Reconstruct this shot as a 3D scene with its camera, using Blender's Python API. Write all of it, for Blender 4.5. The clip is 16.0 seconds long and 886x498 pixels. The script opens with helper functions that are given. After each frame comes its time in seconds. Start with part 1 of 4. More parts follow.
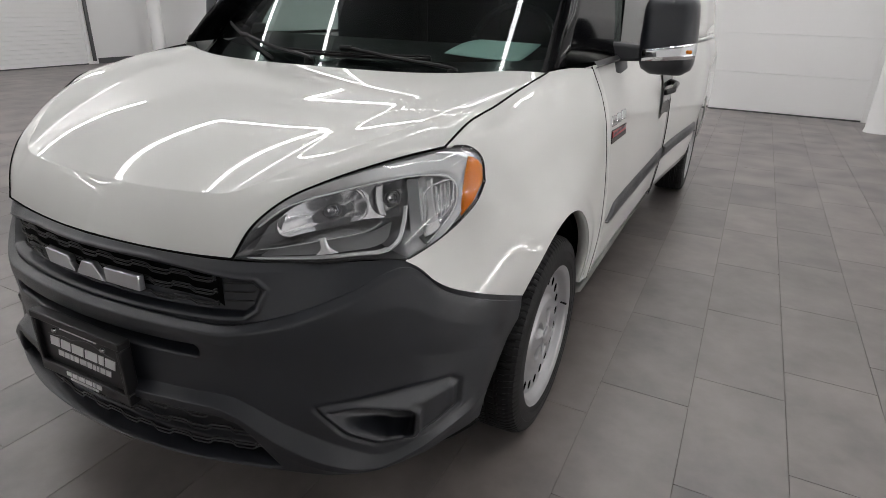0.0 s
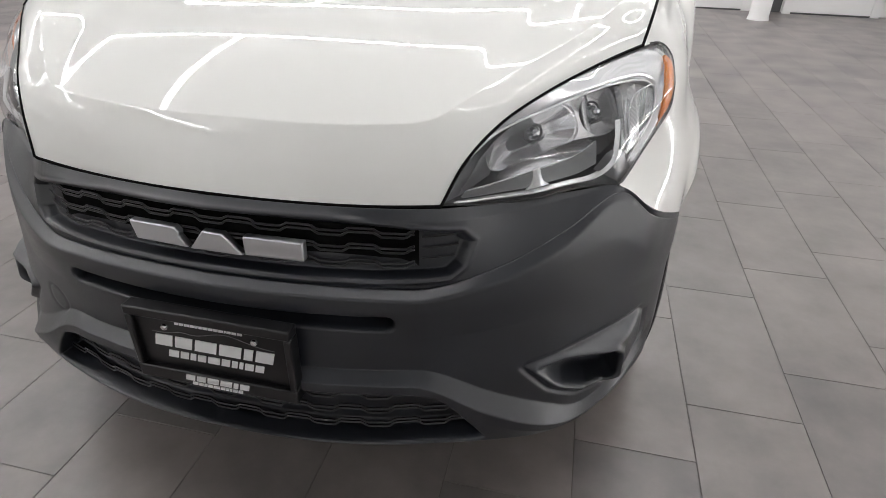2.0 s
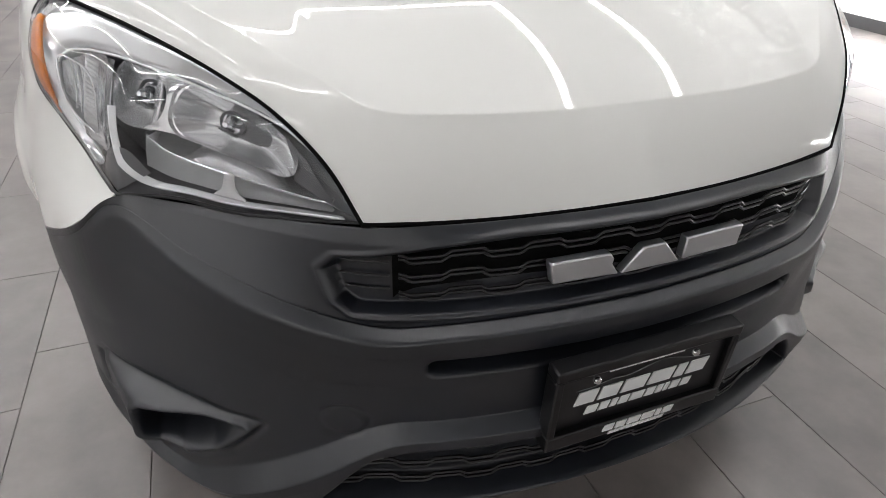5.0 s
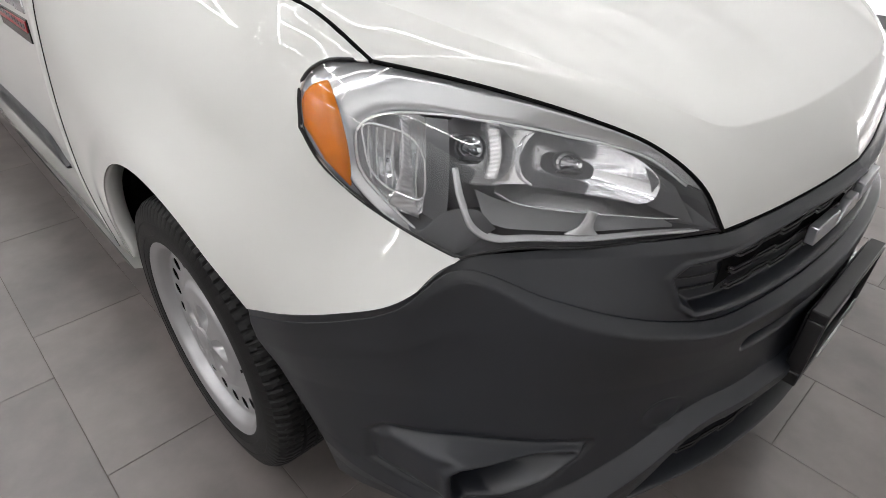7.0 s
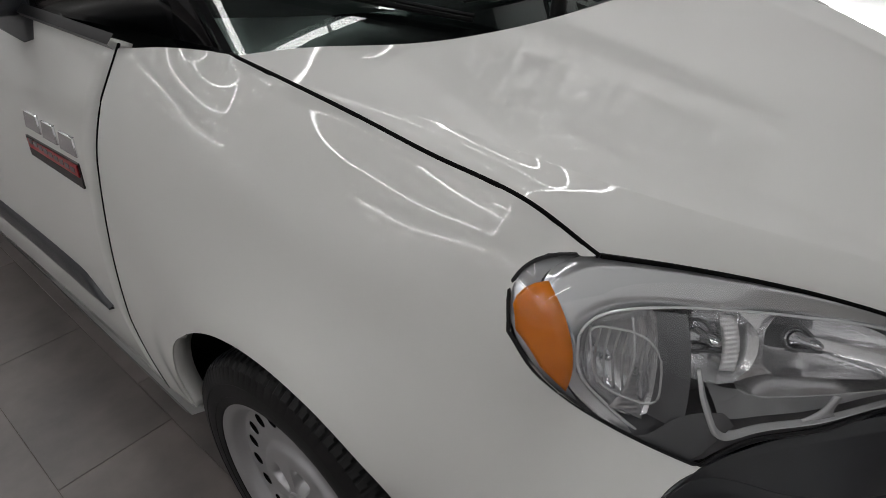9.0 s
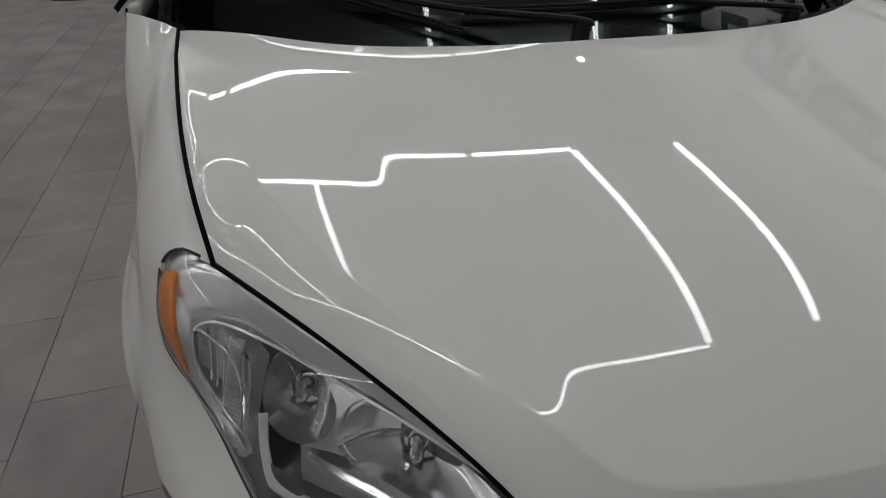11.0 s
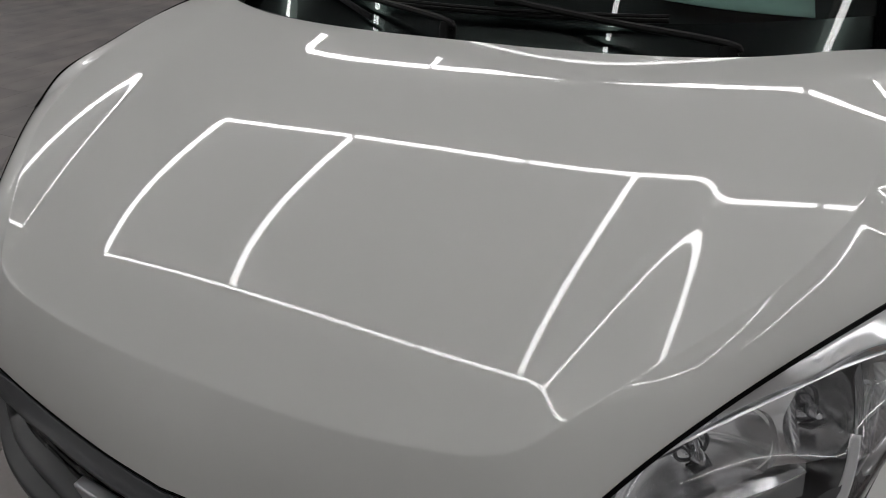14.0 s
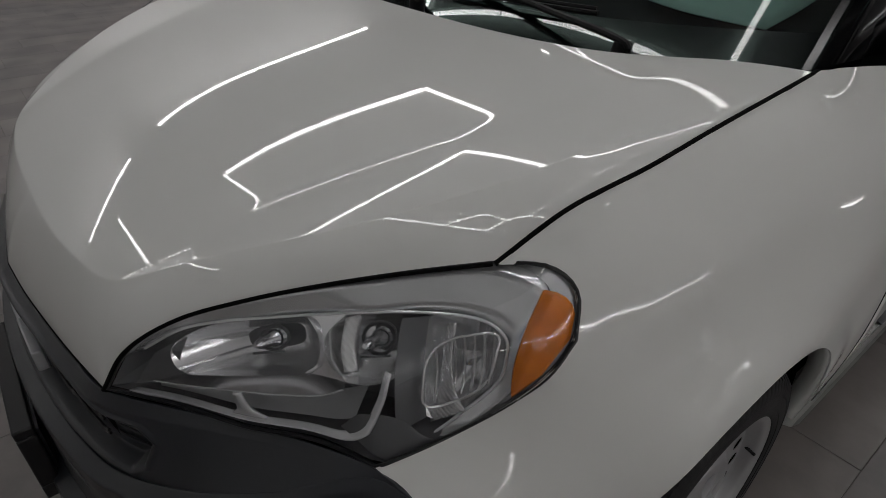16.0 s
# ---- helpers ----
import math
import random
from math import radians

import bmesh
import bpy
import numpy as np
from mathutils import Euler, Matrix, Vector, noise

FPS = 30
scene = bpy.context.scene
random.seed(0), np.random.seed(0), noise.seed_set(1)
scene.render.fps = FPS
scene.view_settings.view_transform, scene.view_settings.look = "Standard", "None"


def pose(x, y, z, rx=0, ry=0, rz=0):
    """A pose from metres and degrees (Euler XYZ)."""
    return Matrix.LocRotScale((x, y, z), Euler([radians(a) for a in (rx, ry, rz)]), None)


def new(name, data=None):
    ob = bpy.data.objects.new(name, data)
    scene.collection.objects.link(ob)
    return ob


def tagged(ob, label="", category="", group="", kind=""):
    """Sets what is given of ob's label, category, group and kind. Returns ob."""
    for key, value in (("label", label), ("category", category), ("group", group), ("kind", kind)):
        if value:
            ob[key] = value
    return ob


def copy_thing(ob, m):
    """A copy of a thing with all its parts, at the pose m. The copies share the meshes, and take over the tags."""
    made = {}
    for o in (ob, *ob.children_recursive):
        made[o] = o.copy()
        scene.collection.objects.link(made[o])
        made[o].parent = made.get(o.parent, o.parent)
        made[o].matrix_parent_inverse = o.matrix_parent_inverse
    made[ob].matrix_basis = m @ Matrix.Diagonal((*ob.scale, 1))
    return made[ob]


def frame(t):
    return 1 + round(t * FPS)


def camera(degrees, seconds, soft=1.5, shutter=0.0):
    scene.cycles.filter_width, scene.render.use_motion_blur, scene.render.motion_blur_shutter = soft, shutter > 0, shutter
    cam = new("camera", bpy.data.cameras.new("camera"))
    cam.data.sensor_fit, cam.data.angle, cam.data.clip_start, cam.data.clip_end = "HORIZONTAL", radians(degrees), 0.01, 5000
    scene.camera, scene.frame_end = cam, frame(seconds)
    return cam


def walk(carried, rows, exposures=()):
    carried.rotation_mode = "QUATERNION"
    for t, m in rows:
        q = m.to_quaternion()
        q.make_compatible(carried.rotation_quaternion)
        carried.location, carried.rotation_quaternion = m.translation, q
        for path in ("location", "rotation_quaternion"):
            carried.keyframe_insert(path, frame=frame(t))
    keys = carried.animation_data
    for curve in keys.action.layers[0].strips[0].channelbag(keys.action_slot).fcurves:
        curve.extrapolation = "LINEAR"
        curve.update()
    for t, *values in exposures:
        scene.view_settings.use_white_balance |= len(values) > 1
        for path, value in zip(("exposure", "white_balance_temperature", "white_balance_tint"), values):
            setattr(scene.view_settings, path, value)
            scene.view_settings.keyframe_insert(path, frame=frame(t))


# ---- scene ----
from mathutils.geometry import delaunay_2d_cdt

cam = camera(74.36, 16.0, soft=0.8)

PATH = [
    (0.0, pose(1.2725, -0.6515, 1.2704, 67.166, -1.497, 27.199)),
    (0.5, pose(1.1179, -0.6256, 1.1892, 65.446, -1.278, 25.211)),
    (1.0, pose(0.9690, -0.6149, 1.1541, 61.599, -1.020, 21.755)),
    (1.5, pose(0.7665, -0.6555, 1.1789, 59.964, -1.136, 17.194)),
    (2.0, pose(0.5815, -0.6963, 1.1997, 59.241, -1.098, 13.125)),
    (2.5, pose(0.3885, -0.6860, 1.1722, 58.501, -0.891, 9.989)),
    (3.0, pose(0.2086, -0.6697, 1.1712, 57.559, -0.746, 5.964)),
    (3.2, pose(0.1306, -0.6603, 1.1685, 56.947, -0.848, 3.669)),
    (5.3, pose(-0.6408, -0.4189, 1.1450, 56.120, -1.530, -24.914)),
    (5.5, pose(-0.7185, -0.3886, 1.1529, 55.887, -1.466, -27.699)),
    (6.0, pose(-0.8764, -0.3254, 1.1636, 55.947, -1.325, -34.746)),
    (6.5, pose(-1.0136, -0.2155, 1.1588, 55.861, -1.146, -39.398)),
    (7.0, pose(-1.1265, -0.0741, 1.1979, 54.946, -1.134, -43.560)),
    (7.5, pose(-1.2238, 0.0698, 1.2539, 54.169, -0.457, -47.886)),
    (8.0, pose(-1.2845, 0.1892, 1.2970, 54.385, -0.370, -51.356)),
    (8.5, pose(-1.2820, 0.2929, 1.3104, 55.354, -0.361, -52.027)),
    (8.7, pose(-1.2509, 0.3126, 1.3073, 56.226, -0.349, -51.916)),
    (10.8, pose(-0.6864, -0.0243, 1.3367, 56.588, -0.479, -18.168)),
    (11.0, pose(-0.6054, -0.0538, 1.3351, 56.423, -0.715, -16.246)),
    (11.5, pose(-0.4203, -0.1218, 1.3351, 56.066, -0.680, -10.808)),
    (12.0, pose(-0.2541, -0.1768, 1.3537, 56.333, -0.527, -4.737)),
    (12.5, pose(-0.0872, -0.1701, 1.3632, 55.432, -0.356, 1.100)),
    (13.0, pose(0.0809, -0.1582, 1.3546, 55.262, 0.197, 8.803)),
    (13.5, pose(0.2664, -0.1509, 1.3445, 55.904, 0.954, 16.729)),
    (14.0, pose(0.4559, -0.1426, 1.3427, 57.016, 0.538, 24.906)),
    (14.5, pose(0.6034, -0.1034, 1.3269, 57.538, 0.180, 32.588)),
    (15.2, pose(0.7995, 0.0163, 1.3084, 57.079, -0.850, 42.252)),
    (15.6, pose(0.9097, 0.0681, 1.3216, 56.616, -0.917, 46.135)),
    (16.0, pose(1.0489, 0.1377, 1.3224, 56.796, -0.935, 51.158)),
]
EXPOSURES = [(0.0, 0.49), (0.5, 0.43), (1.0, 0.88), (1.5, 1.02), (3.0, 1.0), (5.5, 0.94), (7.0, 0.90), (8.0, 0.48), (8.7, -0.05), (11.0, -0.46), (12.0, -0.69), (13.0, -0.57), (14.5, -0.41), (15.2, -0.60), (16.0, -0.80)]
walk(cam, PATH, EXPOSURES)

world = bpy.data.worlds.new("world")
world.use_nodes = True
world.node_tree.nodes["Background"].inputs[0].default_value = (0.8, 0.85, 0.9, 1)
world.node_tree.nodes["Background"].inputs[1].default_value = 0.02
scene.world = world


# ---- mesh helpers ----
def spline(points, n):
    """Catmull-Rom curve through points, n steps a span."""
    p = [Vector(q) for q in points]
    q = [2 * p[0] - p[1], *p, 2 * p[-1] - p[-2]]
    out = []
    for i in range(len(p) - 1):
        a, b, c, d = q[i:i + 4]
        for k in range(n):
            u = k / n
            out.append(0.5 * (2 * b + (c - a) * u + (2 * a - 5 * b + 4 * c - d) * u * u + (3 * b - a - 3 * c + d) * u ** 3))
    return out + [p[-1]]


def even(points, n):
    """n + 1 points at even steps of length along a polyline."""
    p = np.array([tuple(q) for q in points])
    s = np.concatenate([[0], np.cumsum(np.linalg.norm(np.diff(p, axis=0), axis=1))])
    t = np.linspace(0, s[-1], n + 1)
    return np.stack([np.interp(t, s, p[:, k]) for k in range(3)], 1)


def by_x(points, xs):
    """The points of a curve at given x."""
    p = np.array([tuple(q) for q in points])
    return np.stack([np.interp(xs, p[:, 0], p[:, k]) for k in range(3)], 1)


def knots(x, xs, ys):
    """A smooth function through knots."""
    c = spline([(a, b, 0) for a, b in zip(xs, ys)], 8)
    return np.interp(x, [q[0] for q in c], [q[1] for q in c])


def smooth(e0, e1, x):
    t = np.clip((x - e0) / (e1 - e0), 0, 1)
    return t * t * (3 - 2 * t)


def mesh_of(name, verts, faces, mat, smooth_deg=35):
    me = bpy.data.meshes.new(name)
    me.from_pydata([tuple(map(float, v)) for v in verts], [], faces)
    for m in mat if isinstance(mat, (list, tuple)) else [mat]:
        me.materials.append(m)
    me.validate()
    me.shade_smooth()
    if smooth_deg < 180:
        me.set_sharp_from_angle(angle=radians(smooth_deg))
    return me


def attach(ob, parent):
    ob.parent = parent
    if parent is not None:
        ob.matrix_parent_inverse = Matrix.Identity(4)
    return ob


def grid_part(name, g, mat, parent, label="", flip=False, thick=0.0, mirror=False, smooth_deg=35, close_u=False):
    """A sheet from a grid of points g[i][j], with an optional thickness behind it."""
    g = np.array(g, float)
    if mirror:
        g = g * [-1, 1, 1]
        flip = not flip
    n, m = g.shape[:2]
    v = g.reshape(-1, 3)
    f = []
    for i in range(n if close_u else n - 1):
        for j in range(m - 1):
            a, b, c, d = i * m + j, ((i + 1) % n) * m + j, ((i + 1) % n) * m + j + 1, i * m + j + 1
            f.append((a, d, c, b) if flip else (a, b, c, d))
    me = mesh_of(name, v, f, mat, smooth_deg)
    ob = attach(new(name, me), parent)
    if label:
        tagged(ob, label)
    if thick:
        s = ob.modifiers.new("thickness", "SOLIDIFY")
        s.thickness, s.offset = thick, -1
    return ob


def crisp(ob, deg=50):
    """Keep the turned edges of a thickened sheet sharp."""
    m = ob.modifiers.new("crisp", "EDGE_SPLIT")
    m.split_angle = radians(deg)


def part(name, bm, mat, parent, label="", smooth_deg=35, bevel=0.0):
    me = bpy.data.meshes.new(name)
    bmesh.ops.recalc_face_normals(bm, faces=bm.faces)
    bm.to_mesh(me)
    bm.free()
    for m in mat if isinstance(mat, (list, tuple)) else [mat]:
        me.materials.append(m)
    me.shade_smooth()
    me.set_sharp_from_angle(angle=radians(smooth_deg))
    ob = attach(new(name, me), parent)
    if label:
        tagged(ob, label)
    if bevel:
        b = ob.modifiers.new("bevel", "BEVEL")
        b.width, b.segments, b.limit_method = bevel, 2, "ANGLE"
    return ob


def box_bm(x0, x1, y0, y1, z0, z1):
    bm = bmesh.new()
    bmesh.ops.create_cube(bm, size=1, matrix=Matrix.Translation(((x0 + x1) / 2, (y0 + y1) / 2, (z0 + z1) / 2)) @ Matrix.Diagonal((x1 - x0, y1 - y0, z1 - z0, 1)))
    return bm


def lathe(profile, n, axis="x"):
    """Turn a profile of (radius, along) about an axis."""
    bm = bmesh.new()
    rings = []
    for r, a in profile:
        ring = []
        for k in range(n):
            w = 2 * math.pi * k / n
            p = (a, r * math.cos(w), r * math.sin(w)) if axis == "x" else (r * math.cos(w), r * math.sin(w), a)
            ring.append(bm.verts.new(p))
        rings.append(ring)
    for a, b in zip(rings, rings[1:]):
        for k in range(n):
            bm.faces.new((a[k], a[(k + 1) % n], b[(k + 1) % n], b[k]))
    return bm


def tube(points, r, n=10, cap=True):
    """A round bar along points."""
    bm = bmesh.new()
    p = [Vector(q) for q in points]
    rings = []
    for i, c in enumerate(p):
        d = (p[min(i + 1, len(p) - 1)] - p[max(i - 1, 0)]).normalized()
        a = d.cross(Vector((0, 0, 1)) if abs(d.z) < 0.9 else Vector((1, 0, 0))).normalized()
        b = d.cross(a)
        rr = r[i] if isinstance(r, (list, tuple)) else r
        rings.append([bm.verts.new(c + rr * (a * math.cos(2 * math.pi * k / n) + b * math.sin(2 * math.pi * k / n))) for k in range(n)])
    for a, b in zip(rings, rings[1:]):
        for k in range(n):
            bm.faces.new((a[k], a[(k + 1) % n], b[(k + 1) % n], b[k]))
    if cap:
        bm.faces.new(rings[0])
        bm.faces.new(rings[-1][::-1])
    return bm


def prism(outline, depth_vec):
    """A solid from a flat outline pushed along a vector."""
    bm = bmesh.new()
    d = Vector(depth_vec)
    a = [bm.verts.new(Vector(p)) for p in outline]
    b = [bm.verts.new(Vector(p) + d) for p in outline]
    bm.faces.new(a)
    bm.faces.new(b[::-1])
    for k in range(len(a)):
        bm.faces.new((a[k], a[(k + 1) % len(a)], b[(k + 1) % len(a)], b[k]))
    return bm


def thing(name, label, category, group="", at=(0, 0, 0)):
    ob = new(name)
    ob.location = at
    ob.empty_display_size = 0.1
    return tagged(ob, label, category, group)


# ---- materials ----
def material(name, color, rough=0.5, metal=0.0, coat=0.0, bump=0.0, bump_scale=200.0, vary=0.0, vary_scale=3.0, spec=0.5, rough_vary=0.0):
    m = bpy.data.materials.new(name)
    m.use_nodes = True
    nt = m.node_tree
    p = nt.nodes["Principled BSDF"]
    p.inputs["Base Color"].default_value = (*color, 1)
    p.inputs["Roughness"].default_value = rough
    p.inputs["Metallic"].default_value = metal
    p.inputs["Coat Weight"].default_value = coat
    p.inputs["Coat Roughness"].default_value = 0.02
    p.inputs["Specular IOR Level"].default_value = spec
    tc = nt.nodes.new("ShaderNodeTexCoord")
    if vary or rough_vary:
        n = nt.nodes.new("ShaderNodeTexNoise")
        n.inputs["Scale"].default_value = vary_scale
        n.inputs["Detail"].default_value = 6
        nt.links.new(tc.outputs["Object"], n.inputs["Vector"])
        if vary:
            mx = nt.nodes.new("ShaderNodeMix")
            mx.data_type = "RGBA"
            mx.inputs["A"].default_value = (*[c * (1 - vary) for c in color], 1)
            mx.inputs["B"].default_value = (*[min(1, c * (1 + vary)) for c in color], 1)
            nt.links.new(n.outputs["Fac"], mx.inputs["Factor"])
            nt.links.new(mx.outputs["Result"], p.inputs["Base Color"])
        if rough_vary:
            r = nt.nodes.new("ShaderNodeMapRange")
            r.inputs["To Min"].default_value = rough - rough_vary
            r.inputs["To Max"].default_value = rough + rough_vary
            nt.links.new(n.outputs["Fac"], r.inputs["Value"])
            nt.links.new(r.outputs["Result"], p.inputs["Roughness"])
    if bump:
        n2 = nt.nodes.new("ShaderNodeTexNoise")
        n2.inputs["Scale"].default_value = bump_scale
        n2.inputs["Detail"].default_value = 3
        nt.links.new(tc.outputs["Object"], n2.inputs["Vector"])
        b = nt.nodes.new("ShaderNodeBump")
        b.inputs["Strength"].default_value = bump
        b.inputs["Distance"].default_value = 0.001
        nt.links.new(n2.outputs["Fac"], b.inputs["Height"])
        nt.links.new(b.outputs["Normal"], p.inputs["Normal"])
    return m


def glass_sheet(name, tint=(1, 1, 1)):
    """Clear sheet: it lets light pass and mirrors at its surface."""
    m = bpy.data.materials.new(name)
    m.use_nodes = True
    nt = m.node_tree
    nt.nodes.remove(nt.nodes["Principled BSDF"])
    out = nt.nodes["Material Output"]
    t = nt.nodes.new("ShaderNodeBsdfTransparent")
    t.inputs["Color"].default_value = (*tint, 1)
    g = nt.nodes.new("ShaderNodeBsdfGlossy")
    g.inputs["Roughness"].default_value = 0.0
    lw = nt.nodes.new("ShaderNodeLayerWeight")
    lw.inputs["Blend"].default_value = 0.5
    pw = nt.nodes.new("ShaderNodeMath")
    pw.operation = "POWER"
    pw.inputs[1].default_value = 4.5
    nt.links.new(lw.outputs["Facing"], pw.inputs[0])
    f = nt.nodes.new("ShaderNodeMath")
    f.operation = "MULTIPLY_ADD"
    f.inputs[1].default_value, f.inputs[2].default_value = 0.95, 0.05
    nt.links.new(pw.outputs[0], f.inputs[0])
    mx = nt.nodes.new("ShaderNodeMixShader")
    nt.links.new(f.outputs[0], mx.inputs[0])
    nt.links.new(t.outputs[0], mx.inputs[1])
    nt.links.new(g.outputs[0], mx.inputs[2])
    nt.links.new(mx.outputs[0], out.inputs[0])
    return m


def striped(m, period, depth, way="X"):
    """Fine straight flutes pressed into a material."""
    nt = m.node_tree
    tc, wave, b = nt.nodes.new("ShaderNodeTexCoord"), nt.nodes.new("ShaderNodeTexWave"), nt.nodes.new("ShaderNodeBump")
    wave.bands_direction = way
    wave.inputs["Scale"].default_value = .314 / period
    wave.inputs["Distortion"].default_value = .15
    b.inputs["Strength"].default_value, b.inputs["Distance"].default_value = depth, .001
    nt.links.new(tc.outputs["Object"], wave.inputs["Vector"])
    nt.links.new(wave.outputs["Fac"], b.inputs["Height"])
    nt.links.new(b.outputs["Normal"], nt.nodes["Principled BSDF"].inputs["Normal"])
    return m


def glow(name, color, strength):
    m = bpy.data.materials.new(name)
    m.use_nodes = True
    p = m.node_tree.nodes["Principled BSDF"]
    p.inputs["Base Color"].default_value = (0.8, 0.8, 0.8, 1)
    p.inputs["Emission Color"].default_value = (*color, 1)
    p.inputs["Emission Strength"].default_value = strength
    return m


PAINT = material("white_paint", (0.755, 0.758, 0.732), 0.5, coat=1.0, vary=0.012, vary_scale=1.5, spec=0.0)
PLASTIC = material("black_grained_plastic", (0.0098, 0.0118, 0.0168), 0.37, bump=0.14, bump_scale=1500, vary=0.75, rough_vary=0.16, vary_scale=5, spec=0.8)
SATIN = material("black_satin_plastic", (0.005, 0.005, 0.006), 0.32, rough_vary=0.06, vary_scale=9)
GLOSSBLACK = material("black_gloss_plastic", (0.006, 0.006, 0.007), 0.12)
# near-black for liners and underbody, and for shade put into gaps and openings
DARK = material("dark_plastic_and_shade", (0.003, 0.003, 0.003), 0.9, spec=0.1)
WIPER = material("black_wiper_rubber", (0.005, 0.005, 0.005), 0.55, spec=0.3)
RUBBER = material("black_rubber", (0.007, 0.007, 0.0075), 0.55, bump=0.3, bump_scale=300, rough_vary=0.1, vary_scale=12, spec=0.3)
SILVER = material("silver_wheel_paint", (0.42, 0.42, 0.43), 0.32, metal=0.6, coat=0.2, vary=0.07, vary_scale=20, bump=.05, bump_scale=900)
CHROME = material("chrome", (0.82, 0.83, 0.85), 0.08, metal=1.0)
BADGE = material("satin_chrome", (0.62, 0.63, 0.65), 0.3, metal=0.85)
REFLECTOR = material("reflector_aluminium", (0.90, 0.90, 0.91), 0.17, metal=0.85, bump=.03, bump_scale=40)
TRIM = material("lamp_trim_aluminium", (0.88, 0.885, 0.90), 0.15, metal=0.7)
STRIP = material("lamp_strip_silver", (0.86, 0.87, 0.88), 0.18, metal=0.4, coat=0.6)
RIBBED = striped(material("ribbed_reflector", (0.80, 0.80, 0.81), 0.26, metal=0.7), .0042, .5, "DIAGONAL")
LAMPGREY = material("lamp_housing_grey", (0.32, 0.323, 0.332), 0.24, vary=0.1, vary_scale=30)
LAMPBLACK = material("lamp_housing_black", (0.115, 0.117, 0.124), 0.2, vary=.1, vary_scale=25)
LENS = glass_sheet("clear_lens", (0.97, 0.975, 0.98))
WINDSHIELD = glass_sheet("tinted_glass", (0.55, 0.64, 0.61))
AMBER = material("amber_plastic", (0.93, 0.22, 0.010), 0.18, coat=0.4, bump=0.3, bump_scale=140, vary=0.35, vary_scale=28)
RED = material("red_badge", (0.35, 0.012, 0.02), 0.3)
DASH = material("dashboard_plastic", (0.007, 0.0073, 0.0076), 0.7, spec=0.15)
PAPER = material("pale_green_paper", (0.5, 0.66, 0.62), 0.8, vary=0.06, vary_scale=40)
WHITEPRINT = material("white_print", (0.75, 0.75, 0.75), 0.45)
GREYPRINT = material("grey_print", (0.16, 0.16, 0.165), 0.45)
WALL = material("white_wall_paint", (0.85, 0.85, 0.845), 0.6, vary=0.03, vary_scale=0.8, bump=0.15, bump_scale=90)
CEIL = material("grey_ceiling_paint", (0.16, 0.16, 0.165), 0.85, vary=0.04, vary_scale=0.5)
DOORWHITE = material("white_door_panel", (0.85, 0.85, 0.845), 0.45, vary=0.02, vary_scale=1.2, bump=0.2, bump_scale=60)
BASE = material("dark_grey_base", (0.09, 0.09, 0.095), 0.6)
SIGN = material("dark_sign_letters", (0.03, 0.03, 0.032), 0.5)
GROUT = material("floor_grout", (0.130, 0.114, 0.100), 0.85, vary=0.15, vary_scale=2)
TUBE = glow("tube_light", (1.0, 0.985, 0.985), 18.7)


def tile_material(name, island):
    m = material(name, (0.18, 0.172, 0.168), 0.34, spec=0.9)
    nt = m.node_tree
    p = nt.nodes["Principled BSDF"]
    tc = nt.nodes.new("ShaderNodeNewGeometry")
    n = nt.nodes.new("ShaderNodeTexNoise")
    n.inputs["Scale"].default_value = 4.0
    n.inputs["Detail"].default_value = 0.5 if island else 6
    nt.links.new(tc.outputs["Position"], n.inputs["Vector"])
    oi = nt.nodes.new("ShaderNodeObjectInfo")
    add = nt.nodes.new("ShaderNodeMath")
    add.operation = "MULTIPLY_ADD"
    add.inputs[1].default_value = 0.22
    nt.links.new(tc.outputs["Random Per Island"] if island else oi.outputs["Random"], add.inputs[0])
    n3 = nt.nodes.new("ShaderNodeTexNoise")
    n3.inputs["Scale"].default_value, n3.inputs["Detail"].default_value = 13.0, 5
    n3.inputs["Roughness"].default_value = .62
    nt.links.new(tc.outputs["Position"], n3.inputs["Vector"])
    blend = nt.nodes.new("ShaderNodeMix")
    blend.inputs["Factor"].default_value = 0.12 if island else 0.3
    nt.links.new(n.outputs["Fac"], blend.inputs["A"])
    nt.links.new(n3.outputs["Fac"], blend.inputs["B"])
    nt.links.new(blend.outputs["Result"], add.inputs[2])
    mr = nt.nodes.new("ShaderNodeMapRange")
    mr.inputs["From Min"].default_value, mr.inputs["From Max"].default_value = 0.30, 0.92
    nt.links.new(add.outputs[0], mr.inputs["Value"])
    mx = nt.nodes.new("ShaderNodeMix")
    mx.data_type = "RGBA"
    mx.inputs["A"].default_value = (0.088, 0.080, 0.079, 1)
    mx.inputs["B"].default_value = (0.255, 0.222, 0.210, 1)
    nt.links.new(mr.outputs["Result"], mx.inputs["Factor"])
    nt.links.new(mx.outputs["Result"], p.inputs["Base Color"])
    return m


TILE = tile_material("grey_floor_tile", False)
TILE_FAR = tile_material("grey_floor_tile_far", True)


